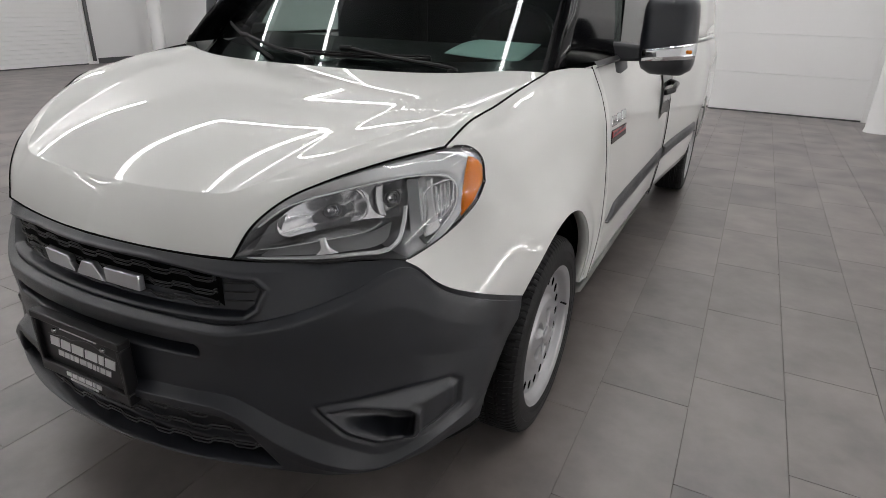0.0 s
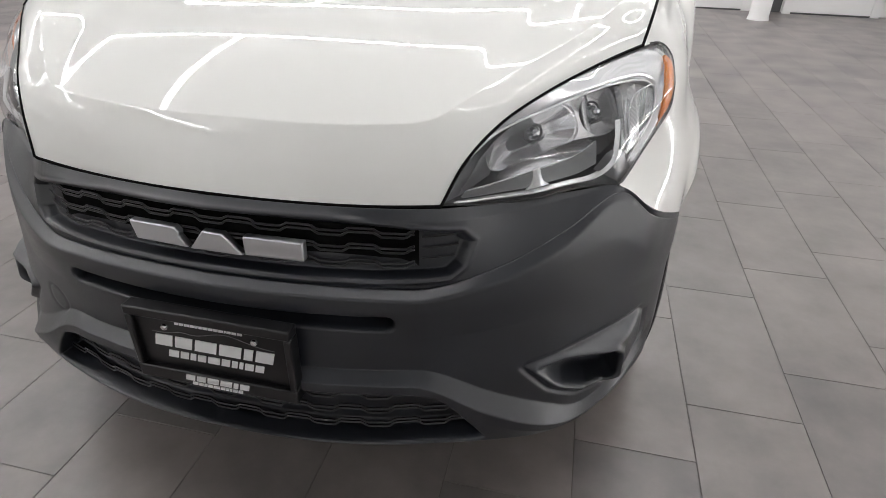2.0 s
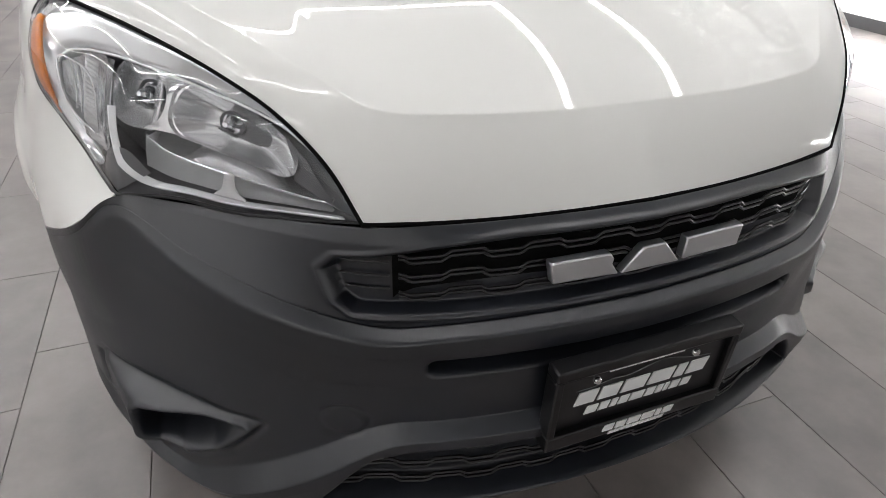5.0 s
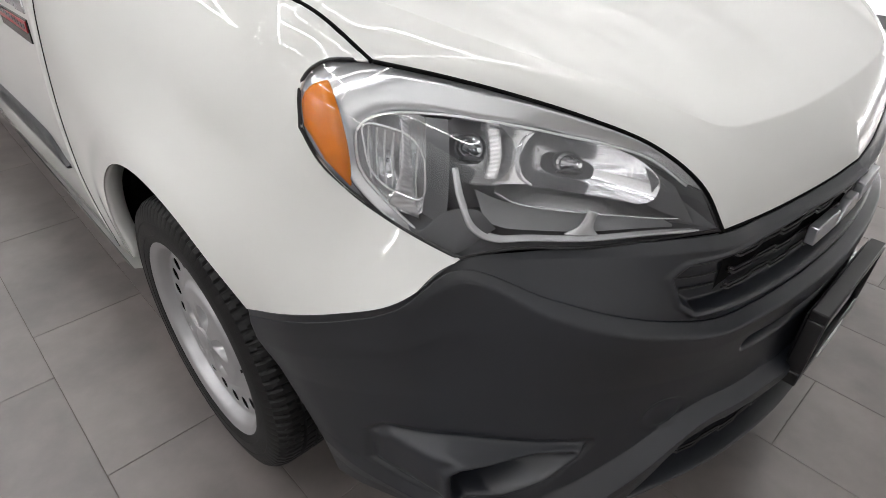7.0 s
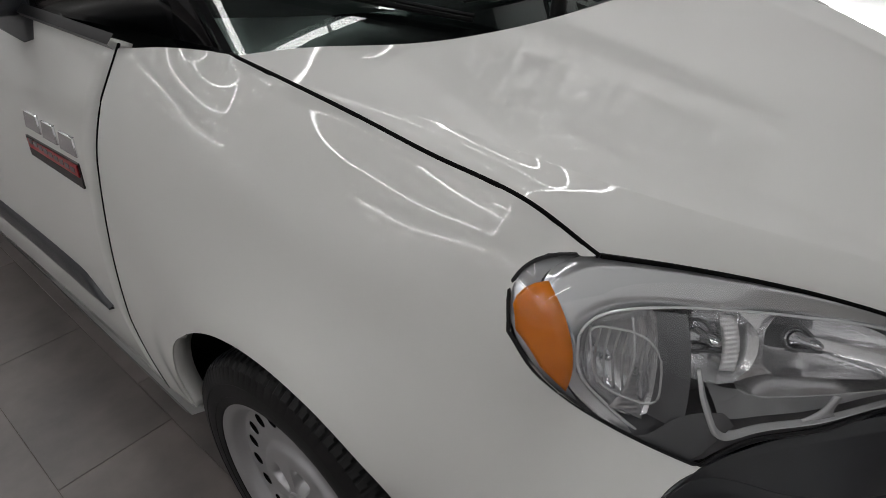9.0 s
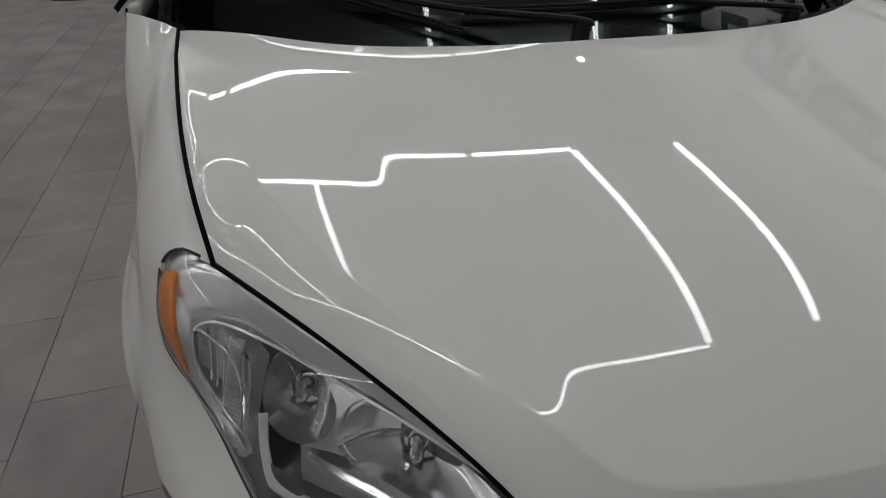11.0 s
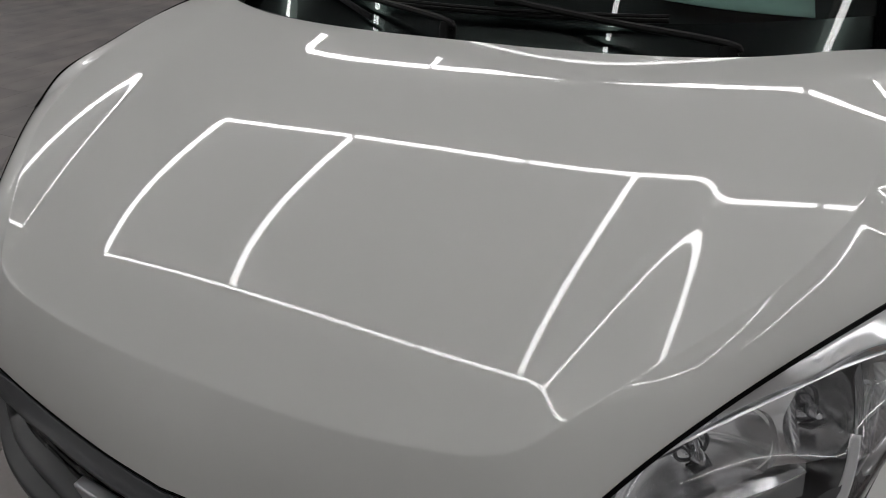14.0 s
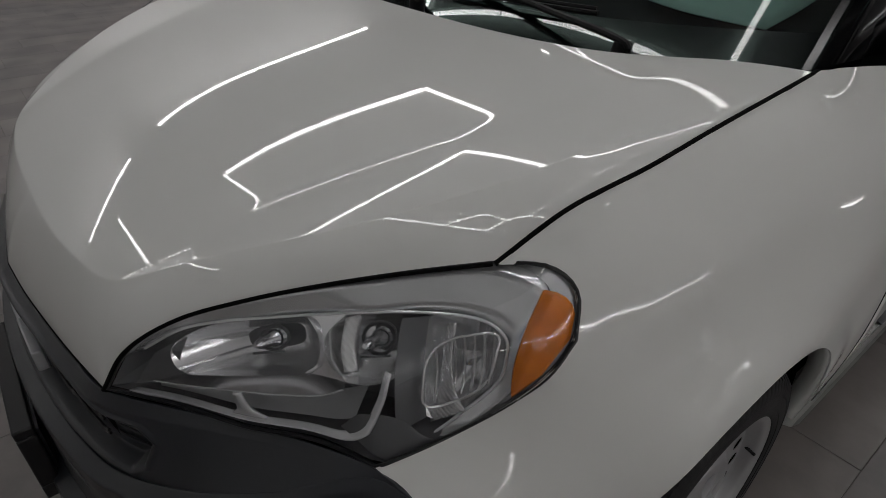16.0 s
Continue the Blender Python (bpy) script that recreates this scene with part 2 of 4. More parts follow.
# ---- the room ----
# Y0: unseen south wall, set close in to bounce light onto the van's front
X0, X1, Y0, Y1, ZC = -10.2, 4.9, -4.6, 8.55, 5.45
floor = tagged(new("floor", mesh_of("floor", [(X0, Y0, -0.0025), (X1, Y0, -0.0025), (X1, Y1, -0.0025), (X0, Y1, -0.0025)], [(0, 1, 2, 3)], GROUT)), "grey rectangular porcelain tiles laid in staggered rows", "floor", kind="structure")
tagged(part("ceiling", box_bm(X0, X1, Y0, Y1, ZC, ZC + 0.15), CEIL, None), "plain dark grey painted showroom ceiling", "ceiling", kind="structure")
for nm, b, lab in (("wall_north", (X0 - 0.2, X1 + 0.2, Y1, Y1 + 0.2, -0.05, ZC), "white painted showroom wall"),
                   ("wall_south_bounce", (X0 - 0.2, X1 + 0.2, Y0 - 0.2, Y0, -0.05, ZC), "white painted showroom wall"),
                   ("wall_west", (X0 - 0.2, X0, Y0, Y1, -0.05, ZC), "white painted showroom wall"),
                   ("wall_east", (X1, X1 + 0.2, Y0, Y1, -0.05, ZC), "white painted wall with large dark lettering")):
    tagged(part(nm, box_bm(*b), WALL, None), lab, "wall", kind="structure")
for nm, b in (("baseboard_1", (X1 - .012, X1, Y0, Y1, 0, .10)), ("baseboard_2", (X0, X0 + .012, 6.95, Y1, 0, .10)), ("baseboard_3", (2.95, 3.12, Y1 - .012, Y1, 0, .17)),
              ("baseboard_4", (X0, .5, Y1 - .012, Y1, 0, .10)), ("baseboard_5", (X0, X1, Y0, Y0 + .012, 0, .10))):
    tagged(part(nm, box_bm(*b), BASE, None), "dark grey vinyl baseboard", "baseboard", kind="structure")

# tube lights in long rectangles hung under the ceiling
ZT = 5.2


def tube_light(axis, a, b, c):
    lamp = thing("tube_light", "slim white linear tube light under the ceiling", "tube light", "ceiling lights")
    w = 0.030
    bb = (a, b, c - w, c + w) if axis == "x" else (c - w, c + w, a, b)
    part("diffuser", box_bm(*bb, ZT, ZT + 0.05), TUBE, lamp, "glowing white diffuser")
    part("housing", box_bm(*bb, ZT + 0.052, ZC), WALL, lamp)


BARS = (-5.88, -3.50, .10, 2.50, 3.93)
for y0, y1 in ((-.02, 4.32), (6.96, 8.45)):
    for y in (y0, y1):
        if y > 8.2:
            continue
        for xa, xb in ((-5.88, -3.52), (-3.48, -1.10), (-1.06, 1.22), (1.26, 2.50)):
            tube_light("x", xa + .02, xb - .02, y)
    ym = (y0 + y1) / 2
    for x in BARS:
        tube_light("y", y0 + .06, ym - .02, x)
        tube_light("y", ym + .02, y1 - .06, x)
for y0, y1 in ((-.10, 2.93), (2.97, 5.80), (-4.36, -1.4)):
    tube_light("y", y0, y1, -9.6)
for x0, x1 in ((-8.24, -5.90), (-5.86, -3.52)):
    tube_light("x", x0, x1, -2.87)

for y0, y1 in ((-1.6, 1.28), (1.32, 4.2)):
    low = thing("wall_tube_light", "slim white tube light low on the white wall", "tube light", "low wall lights")
    part("diffuser", tube([(X1 - .05, y0, .28), (X1 - .05, y1, .28)], .022, 12), TUBE, low, "glowing white tube")
    part("holder", box_bm(X1 - .045, X1, y0 + .1, y1 - .1, .27, .29), WALL, low)


def sectional_door(name, axis, at, a, b, h, n, label):
    """An overhead door of long flat panels in a wall."""
    d = tagged(new(name), label, "garage door", kind="structure")
    for k in range(n):
        z0, z1 = .02 + k * (h - .02) / n, .02 + (k + 1) * (h - .02) / n - .0025
        if axis == "y":
            bm = box_bm(a, b, at - .03, at + .01, z0, z1)
        else:
            bm = box_bm(at - .01, at + .03, a, b, z0, z1)
        part("panel", bm, DOORWHITE, d, bevel=.0012)
    for q in (a - .05, b + .05):
        bm = box_bm(q - .05, q + .05, at - .045, at, 0, h + .05) if axis == "y" else box_bm(at, at + .045, q - .05, q + .05, 0, h + .05)
        part("jamb", bm, WALL, d)
    bm = box_bm(a, b, at - .034, at, .0, .018) if axis == "y" else box_bm(at, at + .034, a, b, 0, .018)
    part("seal", bm, BASE, d, "dark rubber floor seal")
    return d


sectional_door("garage_door_1", "y", Y1, -2.2, 2.62, 3.0, 6, "white sectional overhead door, closed")
sectional_door("door_2", "y", Y1 - .08, 3.22, 4.18, 2.1, 1, "plain white door in a white frame, closed")
sectional_door("garage_door_3", "x", X0, 1.8, 6.72, 3.2, 42, "white ribbed roller door, closed")
tr = thing("door_track", "dark steel door track on the white wall", "door track")
part("rail", box_bm(X0 + .06, X0 + .12, 6.80, 6.84, .06, 3.1), BASE, tr)
for x, y in ((2.69, 7.80), (-9.6, 7.9)):
    col = thing("column", "round white painted steel column", "column", "columns", (x, y, 0))
    part("shaft", lathe([(.13, 0), (.125, .02), (.118, .04), (.118, ZC)], 28, "z"), WALL, col)

# large dark sign on the wall, drawn as plain blocks
sign = thing("wall_sign", "large dark lettering-like blocks on the white wall", "wall sign")


def sign_line(y_left, y_right, z0, z1, widths, gap, lean=.18):
    """A row of leaning hollow frames, open bars and plain bars."""
    s = (y_left - y_right - gap * (len(widths) - 1)) / sum(widths)
    y = y_left
    for k, w in enumerate(widths):
        h, wd = z1 - z0, w * s
        st = min(.24 * h, .4 * wd)
        sides = [(0, st, 0, h)] + ([(wd - st, wd, 0, h)] if wd > 2.4 * st else [])
        if wd > 2.4 * st:
            sides += [(st, wd - st, h - st, h)] if k % 3 else [(st, wd - st, 0, st), (st, wd - st, h - st, h)]
        bm = bmesh.new()
        for a, b, c, d in sides:
            p = [bm.verts.new((x, y - q - lean * r, z0 + r)) for x in (X1 - .03, X1 - .001) for q, r in ((a, c), (b, c), (b, d), (a, d))]
            for f in ((0, 1, 2, 3), (7, 6, 5, 4), (0, 4, 5, 1), (1, 5, 6, 2), (2, 6, 7, 3), (3, 7, 4, 0)):
                bm.faces.new([p[q] for q in f])
        part("sign_block", bm, SIGN, sign)
        y -= wd + gap


sign_line(4.85, .40, 4.42, 4.97, [1, 1, 1.25, 1.25, .35, 1], .14)
sign_line(5.15, .02, 3.56, 4.04, [1.1, .9, .6, .9, 1.3, .9, .6, .3, .9, .9], .11)
sign_line(4.85, .36, 3.02, 3.28, [1.2, 1.2, 1.2, .3, 1, 1, 1.2, 1.2, .4, 1, 1, 1, 1, 1.1, .3, .8, .8, 1.1], .07)


# ---- the van ----
van = thing("delivery_van", "white compact cargo van with black bumper parked on the tiles", "van")

FRONT = [(0, .085, .773), (.098, .093, .770), (.197, .106, .768), (.295, .121, .769), (.392, .138, .774)]
LAMPTOP = [(.392, .138, .774), (.424, .173, .842), (.470, .228, .892), (.524, .297, .922), (.579, .365, .944), (.636, .434, .962), (.691, .502, .975)]
SEAM = [(.691, .502, .975), (.708, .590, 1.019), (.723, .707, 1.041), (.732, .822, 1.063), (.739, .939, 1.081), (.742, 1.057, 1.095)]
COWL = [(0, .895, 1.077), (.161, .897, 1.076), (.319, .909, 1.075), (.473, .935, 1.070), (.611, .987, 1.083), (.742, 1.057, 1.095)]
# plan of the leading crease, from the middle round to the shoulder
CREASE = [(0, .151), (.1, .152), (.2, .158), (.3, .173), (.345, .186), (.378, .206), (.425, .258), (.512, .357), (.575, .446), (.635, .573), (.682, .742), (.712, .850), (.739, .939)]
LAMPOUT = [(.691, .502, .975), (.729, .543, .973), (.757, .562, .946), (.772, .552, .895), (.768, .520, .857), (.745, .487, .815), (.722, .443, .786), (.703, .395, .768), (.684, .346, .755)]
LAMPBOT = [(.392, .138, .774), (.453, .200, .754), (.534, .253, .751), (.608, .310, .755), (.684, .346, .755)]
FEND = [(.684, .346, .755), (.757, .388, .696), (.804, .468, .653), (.841, .553, .619), (.856, .643, .581)]
ARCH = [(.856, .643, .581), (.877, .680, .656), (.888, .776, .717), (.891, .888, .735), (.891, 1.0, .714), (.890, 1.100, .660), (.888, 1.186, .580), (.884, 1.225, .484), (.870, 1.225, .376)]


def hood_top(x, y):
    """Height of the upper skin: a crowned sheet with a sharp valley line along each side of the raised middle."""
    v, w = (y - .5) / .4, (x / .7) ** 2
    z = np.polyval([-.00885, .02795, -.03955, .08445, 1.01177], v) + w * np.polyval([-.00028, -.0121, .01911, .01304, -.02711], v) + w * w * np.polyval([.02139, -.0684, .06018, .006], v)
    bend = .008 * np.logaddexp(0, (x - .46272 - .12918 * v) / .008)
    return z + np.polyval([-.0317, -.13565, .13645], v) * bend - (.16936 + .27 * v) * bend ** 2


def hood_grid(nu=150, n1=40, n2=120):
    """Sections from the front and lamp edge over the leading crease to the cowl."""
    us = np.linspace(0, 1, nu + 1)
    b = even(spline(FRONT, 12)[:-1] + spline(LAMPTOP, 12)[:-1] + spline(SEAM[:-1], 12), nu)
    c = even([(p[0], p[1], 0) for p in spline([(x, y, 0) for x, y in CREASE], 12)], nu)
    c[:, 2] = hood_top(c[:, 0], c[:, 1])
    k = by_x(spline(COWL, 30), us * .742)
    rear = c[:, None] + (k - c)[:, None] * (np.linspace(0, 1, n2 + 1) ** 1.35)[None, :, None]
    rear[..., 2] = hood_top(rear[..., 0], rear[..., 1])
    # front and shoulder face, bowed between its two edges
    t = 1 - (1 - np.linspace(0, 1, n1 + 1)[None, :]) ** 1.4
    bow = knots(us, [0, .35, .55, .75, .9, 1], [.0075, .0070, .0055, .0045, .0030, 0])[:, None]
    skew = knots(us, [0, .5, 1], [-.1, .2, .5])[:, None]
    out = np.cross(np.gradient(b, axis=0) + np.gradient(c, axis=0), c - b)
    out[-1] = out[-2]
    out *= np.where(out[:, 2:] < 0, -1, 1) / (np.linalg.norm(out, axis=1)[:, None] + 1e-9)
    front = b[:, None] + (c - b)[:, None] * t[..., None] + (4 * t * (1 - t) * bow * (1 + skew * (1 - 2 * t)))[..., None] * out[:, None]
    g = np.concatenate([front, rear[:, 1:]], 1)
    for _ in range(3):
        g[:, 1:-1] = (g[:, :-2] + 2 * g[:, 1:-1] + g[:, 2:]) / 4
    return np.concatenate([(g * [-1, 1, 1])[:0:-1], g])


HOOD = hood_grid()
crisp(grid_part("hood", HOOD, PAINT, van, "white painted hood with a raised middle", thick=.006, smooth_deg=180), 65)
# solid near-black tubes along the hood edges take the place of gap shade
for sgn in (-1, 1):
    gap = [Vector((sgn * (p.x + .0022), p.y, p.z - .0014)) for p in spline(SEAM, 10)]
    part("gap_shade_strip", tube(gap, .0032, 8), DARK, van, "dark strip standing in for the shaded gap between hood and fender")
    gap = [Vector((sgn * p.x, p.y - .0015, p.z - .002)) for p in spline(LAMPTOP, 10)]
    part("gap_shade_strip", tube(gap, .0026, 8), DARK, van, "dark strip standing in for the shaded gap between hood and headlight")
part("gap_shade_strip", tube([Vector((-p.x, p.y + .003, p.z - .0035)) for p in spline(FRONT, 8)[::-1]] + [Vector((p.x, p.y + .003, p.z - .0035)) for p in spline(FRONT, 8)[1:]], .0045, 8), DARK, van, "dark strip standing in for the shade under the hood's front edge")


# bumper: guide rows from the middle round to the wheel arch
NB = 420
bx_t = np.linspace(0, 11, NB + 1)
BX = [0, .1, .2, .3, .39, .5, .6, .686, .76, .812, .852, .868]


def brow(ys, zs, xs=BX):
    i = np.arange(12)
    xs = [x - .012 * min(1, max(0, (x - .70) / .168)) for x in xs]
    return np.stack([knots(bx_t, i, xs), knots(bx_t, i, ys), knots(bx_t, i, zs)], 1)


R_TOP = brow([.083, .091, .104, .120, .140, .235, .303, .346, .388, .468, .553, .643], [.768, .766, .764, .764, .766, .748, .750, .752, .6945, .6515, .6175, .5795])
R_ROLL = brow([.066, .074, .088, .106, .130, .222, .294, .345, .389, .468, .553, .643], [.754, .753, .751, .749, .745, .735, .742, .749, .688, .645, .611, .573])
R_BT = brow([.058, .062, .072, .090, .118, .180, .256, .342, .391, .468, .553, .643], [.628, .628, .627, .625, .625, .652, .697, .742, .682, .639, .605, .567])
R_BM = brow([.034, .038, .048, .066, .093, .155, .234, .332, .387, .465, .551, .642], [.618, .618, .617, .615, .612, .630, .670, .726, .662, .619, .585, .551], [0, .1, .2, .3, .39, .5, .6, .687, .762, .814, .853, .869])
R_BB = brow([.033, .037, .047, .065, .092, .152, .227, .315, .379, .457, .543, .632], [.598, .598, .597, .593, .587, .592, .622, .660, .612, .575, .545, .520], [0, .1, .2, .3, .39, .5, .6, .688, .763, .814, .852, .867])
R_MID = brow([.036, .039, .050, .068, .097, .152, .218, .298, .368, .440, .520, .585], [.53, .53, .53, .53, .53, .53, .535, .54, .525, .51, .495, .485], [0, .1, .2, .3, .39, .5, .6, .686, .755, .805, .842, .858])
R_LT = brow([.037, .039, .049, .069, .099, .140, .190, .252, .326, .400, .468, .528], [.458, .458, .458, .456, .446, .384, .332, .292, .318, .352, .382, .41], [0, .1, .2, .3, .39, .5, .6, .675, .745, .795, .830, .847])
R_LM = brow([.012, .014, .024, .044, .072, .108, .156, .226, .305, .378, .445, .500], [.440, .440, .440, .438, .424, .352, .300, .268, .292, .322, .346, .370], [0, .1, .2, .3, .39, .5, .6, .672, .745, .793, .826, .842])
R_GT = brow([.010, .012, .022, .042, .072, .110, .160, .230, .310, .380, .442, .494], [.420, .420, .420, .418, .400, .325, .280, .260, .280, .306, .322, .338], [0, .1, .2, .3, .39, .5, .6, .672, .745, .790, .822, .837])
R_LB = brow([.010, .012, .022, .042, .072, .116, .170, .240, .318, .384, .440, .480], [.285, .285, .285, .284, .281, .274, .262, .250, .268, .288, .296, .300], [0, .1, .2, .3, .39, .5, .6, .670, .745, .790, .820, .833])
R_BOT = brow([.050, .052, .060, .078, .108, .155, .210, .276, .346, .406, .458, .496], [.268, .268, .268, .267, .265, .260, .252, .244, .260, .280, .288, .292], [0, .1, .2, .3, .39, .5, .6, .668, .740, .784, .812, .824])


def between(rows, counts):
    out = []
    for a, b, n in zip(rows, rows[1:], counts):
        out += [a + (b - a) * k / n for k in range(n)]
    return np.array(out + [rows[-1]])


def sym(rows):
    g = np.array(rows).transpose(1, 0, 2)
    return np.concatenate([(g * [-1, 1, 1])[:0:-1], g])


def soften(g, axis, times):
    for _ in range(times):
        h = g.copy()
        if axis == 1:
            h[:, 1:-1] = (g[:, :-2] + 2 * g[:, 1:-1] + g[:, 2:]) / 4
        else:
            h[1:-1] = (g[:-2] + 2 * g[1:-1] + g[2:]) / 4
        g = h
    return g


def outward(g):
    n = np.cross(np.gradient(g, axis=0), np.gradient(g, axis=1))
    n /= np.linalg.norm(n, axis=-1)[..., None] + 1e-9
    return n * np.where(n[..., 1:2] > .2, -1, 1)


def poly_dist(x, z, poly):
    """Signed distance to a closed outline, negative inside."""
    p = np.array(poly, float)
    d = np.full(x.shape, 9.0)
    inside = np.zeros(x.shape, bool)
    for a, b in zip(p, np.roll(p, -1, 0)):
        ex, ez = b - a
        t = np.clip(((x - a[0]) * ex + (z - a[1]) * ez) / (ex * ex + ez * ez), 0, 1)
        d = np.minimum(d, np.hypot(x - a[0] - t * ex, z - a[1] - t * ez))
        cond = (a[1] > z) != (b[1] > z)
        xi = a[0] + (z - a[1]) * ex / (ez if abs(ez) > 1e-9 else 1e-9)
        inside ^= cond & (x < xi)
    return np.where(inside, -d, d)


bumper = tagged(attach(new("front_bumper"), van), "grained black plastic bumper, unpainted")

# upper face with the sunken grille panel
UF = sym(between([R_TOP, R_ROLL, R_BT], [12, 90]))
UF = soften(UF, 1, 3)
un = outward(UF)
ux, uz = np.abs(UF[..., 0]), UF[..., 2]
GRILLE = [(0, .748), (.2, .745), (.36, .733), (.425, .720), (.443, .700), (.432, .660), (.412, .643), (.30, .641), (0, .641), (-.1, .69)]
gd = poly_dist(ux, uz, GRILLE)
rim = np.exp(-((gd - .006) / .0035) ** 2)
UF = UF + un * (.003 * rim - .026 * smooth(.0015, -.007, gd))[..., None]
grid_part("upper_face", UF, PLASTIC, bumper, "grained black grille panel", flip=True, thick=.004, smooth_deg=60)

# lower face: slot, lower grille opening, fog lamp pods and tow cover
LF = sym(between([R_BT, R_BM, R_BB, R_MID, R_LT, R_LM, R_GT, R_LB, R_BOT], [8, 10, 34, 84, 24, 16, 56, 10]))
LF = soften(LF, 1, 2)
ln = outward(LF)
sx, lz = LF[..., 0], LF[..., 2]
lx = np.abs(sx)
slot = poly_dist(lx, lz, [(-.1, .577), (.318, .577), (.324, .570), (.324, .556), (.318, .550), (-.1, .551)])
low = poly_dist(lx, lz, [(-.1, .418), (.28, .416), (.36, .409), (.41, .392), (.44, .360), (.475, .312), (.49, .288), (.44, .287), (-.1, .291)])
pod = poly_dist(lx, lz, [(.557, .427), (.655, .440), (.717, .447), (.776, .449), (.789, .432), (.790, .375), (.765, .350), (.725, .327), (.665, .328), (.61, .365)])
hole = poly_dist(lx, lz, [(.578, .421), (.625, .424), (.705, .412), (.717, .400), (.718, .350), (.708, .338), (.672, .339), (.625, .369)])
shelf = smooth(.60, .715, lx) * (1 - smooth(.715, .787, lx))
back = np.zeros(lx.shape)
back += .035 * smooth(.001, -.005, slot)
back += .060 * smooth(.003, -.009, low)
disp = -.006 * np.exp(-((pod - .004) / .004) ** 2) + .026 * smooth(.0, -.02, pod) * shelf + .004 * smooth(.0, -.008, pod)
back += .070 * smooth(.001, -.009, hole) * smooth(.57, .67, lx)
disp += .010 * np.exp(-((hole - .007) / .005) ** 2)
cap = np.hypot(sx + .44, (lz - .455) * 1.15)
disp += -.0035 * np.exp(-((cap - .034) / .0024) ** 2)
disp = soften(soften(disp[..., None], 1, 4), 0, 3)[..., 0]
back = soften(soften(back[..., None], 1, 4), 0, 3)[..., 0]
LF = LF + ln * disp[..., None] + back[..., None] * np.stack([-.25 * np.sign(sx) * smooth(.5, .6, lx), np.ones(lx.shape), np.zeros(lx.shape)], -1)
grid_part("lower_face", LF, PLASTIC, bumper, "grained black lower bumper with fog lamp pods", flip=True, thick=.003, smooth_deg=80)


# grille bars: wavy horizontal ribs that open into flat hexagons
def rib(z0, x0, x1, amp, phase, base, r, gap):
    pts = []
    for x in np.linspace(x0, x1, int((x1 - x0) / .006)):
        w = ((x / .105 + phase) % 1.0)
        lift = amp * (smooth(.18, .30, w) - smooth(.70, .82, w))
        i = np.argmin(np.abs(base[:, 0] - abs(x)))
        pts.append((x, base[i, 1] + gap, z0(abs(x)) + lift))
    return pts


grille = tagged(attach(new("upper_grille"), van), "black plastic grille with wavy horizontal bars")
gbase = np.array([(x, y) for x, y in zip(R_ROLL[:, 0], (R_ROLL[:, 1] * .5 + R_BT[:, 1] * .5))])
# flat near-black sheet: the shade behind the bars is put into its colour
grid_part("backing", [[(sx_ * x, np.interp(x, gbase[:, 0], gbase[:, 1]) + .0245, z) for z in np.linspace(.642, np.interp(x, [0, .36], [.742, .726]), 4)] for sx_, x in [(-1, q) for q in np.linspace(.356, .0, 20)] + [(1, q) for q in np.linspace(.018, .356, 20)]], DARK, grille, "near-black sheet standing in for the shade behind the bars")
for row in range(6):
    zf = (lambda r: (lambda x: np.interp(x, [0, .36], [.652 + r * .0165, .652 + r * .0148])))(row)
    part("bar", tube(rib(zf, -.350, .350, .008 if row % 2 == 0 else -.007, .5 * row, gbase, 0, .0165), .0023, 6), SATIN, grille)
for sgn in (-1, 1):
    for row in range(3):
        z = .668 + row * .021
        pts = [(sgn * x, np.interp(x, gbase[:, 0], gbase[:, 1]) + .0245, z + .002 * (x - .36)) for x in np.linspace(.36, .425 - .006 * (2 - row), 10)]
        part("groove_line", tube(pts, .0016, 6), SATIN, grille)

lower_grille = tagged(attach(new("lower_grille"), van), "black plastic lower grille with thin wavy bars")
lbase = np.array([(x, y) for x, y in zip(R_GT[:, 0], R_GT[:, 1])])
for row in range(6):
    xm = [.475, .465, .45, .435, .415, .36][row]
    zf = (lambda r: (lambda x: .303 + r * .0185))(row)
    part("bar", tube(rib(zf, -xm, xm, .010 if row % 2 == 0 else -.008, .5 * row + .25, lbase, 0, .035), .0028, 6), SATIN, lower_grille)

# three plain satin chrome blocks where the maker's mark stands
mark = tagged(attach(new("grille_badge"), van), "three satin chrome emblem blocks on the grille")
for out in ([(-.158, .706), (-.066, .706), (-.058, .696), (-.060, .688), (-.046, .668), (-.150, .670)],
            [(-.012, .706), (.026, .706), (.060, .667), (-.042, .667)],
            [(.064, .706), (.172, .706), (.172, .669), (.064, .669)]):
    part("emblem_block", prism([(x, .064 + .2 * x * x, z) for x, z in out], (0, .016, 0)), BADGE, mark, bevel=.0025)

# dealer plate in its frame
plate = tagged(attach(new("plate_frame"), van), "black plate frame with white printed bars")
fr = bmesh.new()
for b in ((-.163, .163, .0, .03, .548, .568), (-.163, .163, .0, .03, .402, .432), (-.163, -.150, .0, .03, .432, .548), (.150, .163, .0, .03, .432, .548)):
    bmesh.ops.create_cube(fr, size=1, matrix=Matrix.Translation(((b[0] + b[1]) / 2, (b[2] + b[3]) / 2, (b[4] + b[5]) / 2)) @ Matrix.Diagonal((b[1] - b[0], b[3] - b[2], b[5] - b[4], 1)))
part("frame", fr, SATIN, plate, bevel=.003)
part("panel", box_bm(-.152, .152, .011, .034, .430, .550), SATIN, plate, "black plate blank")


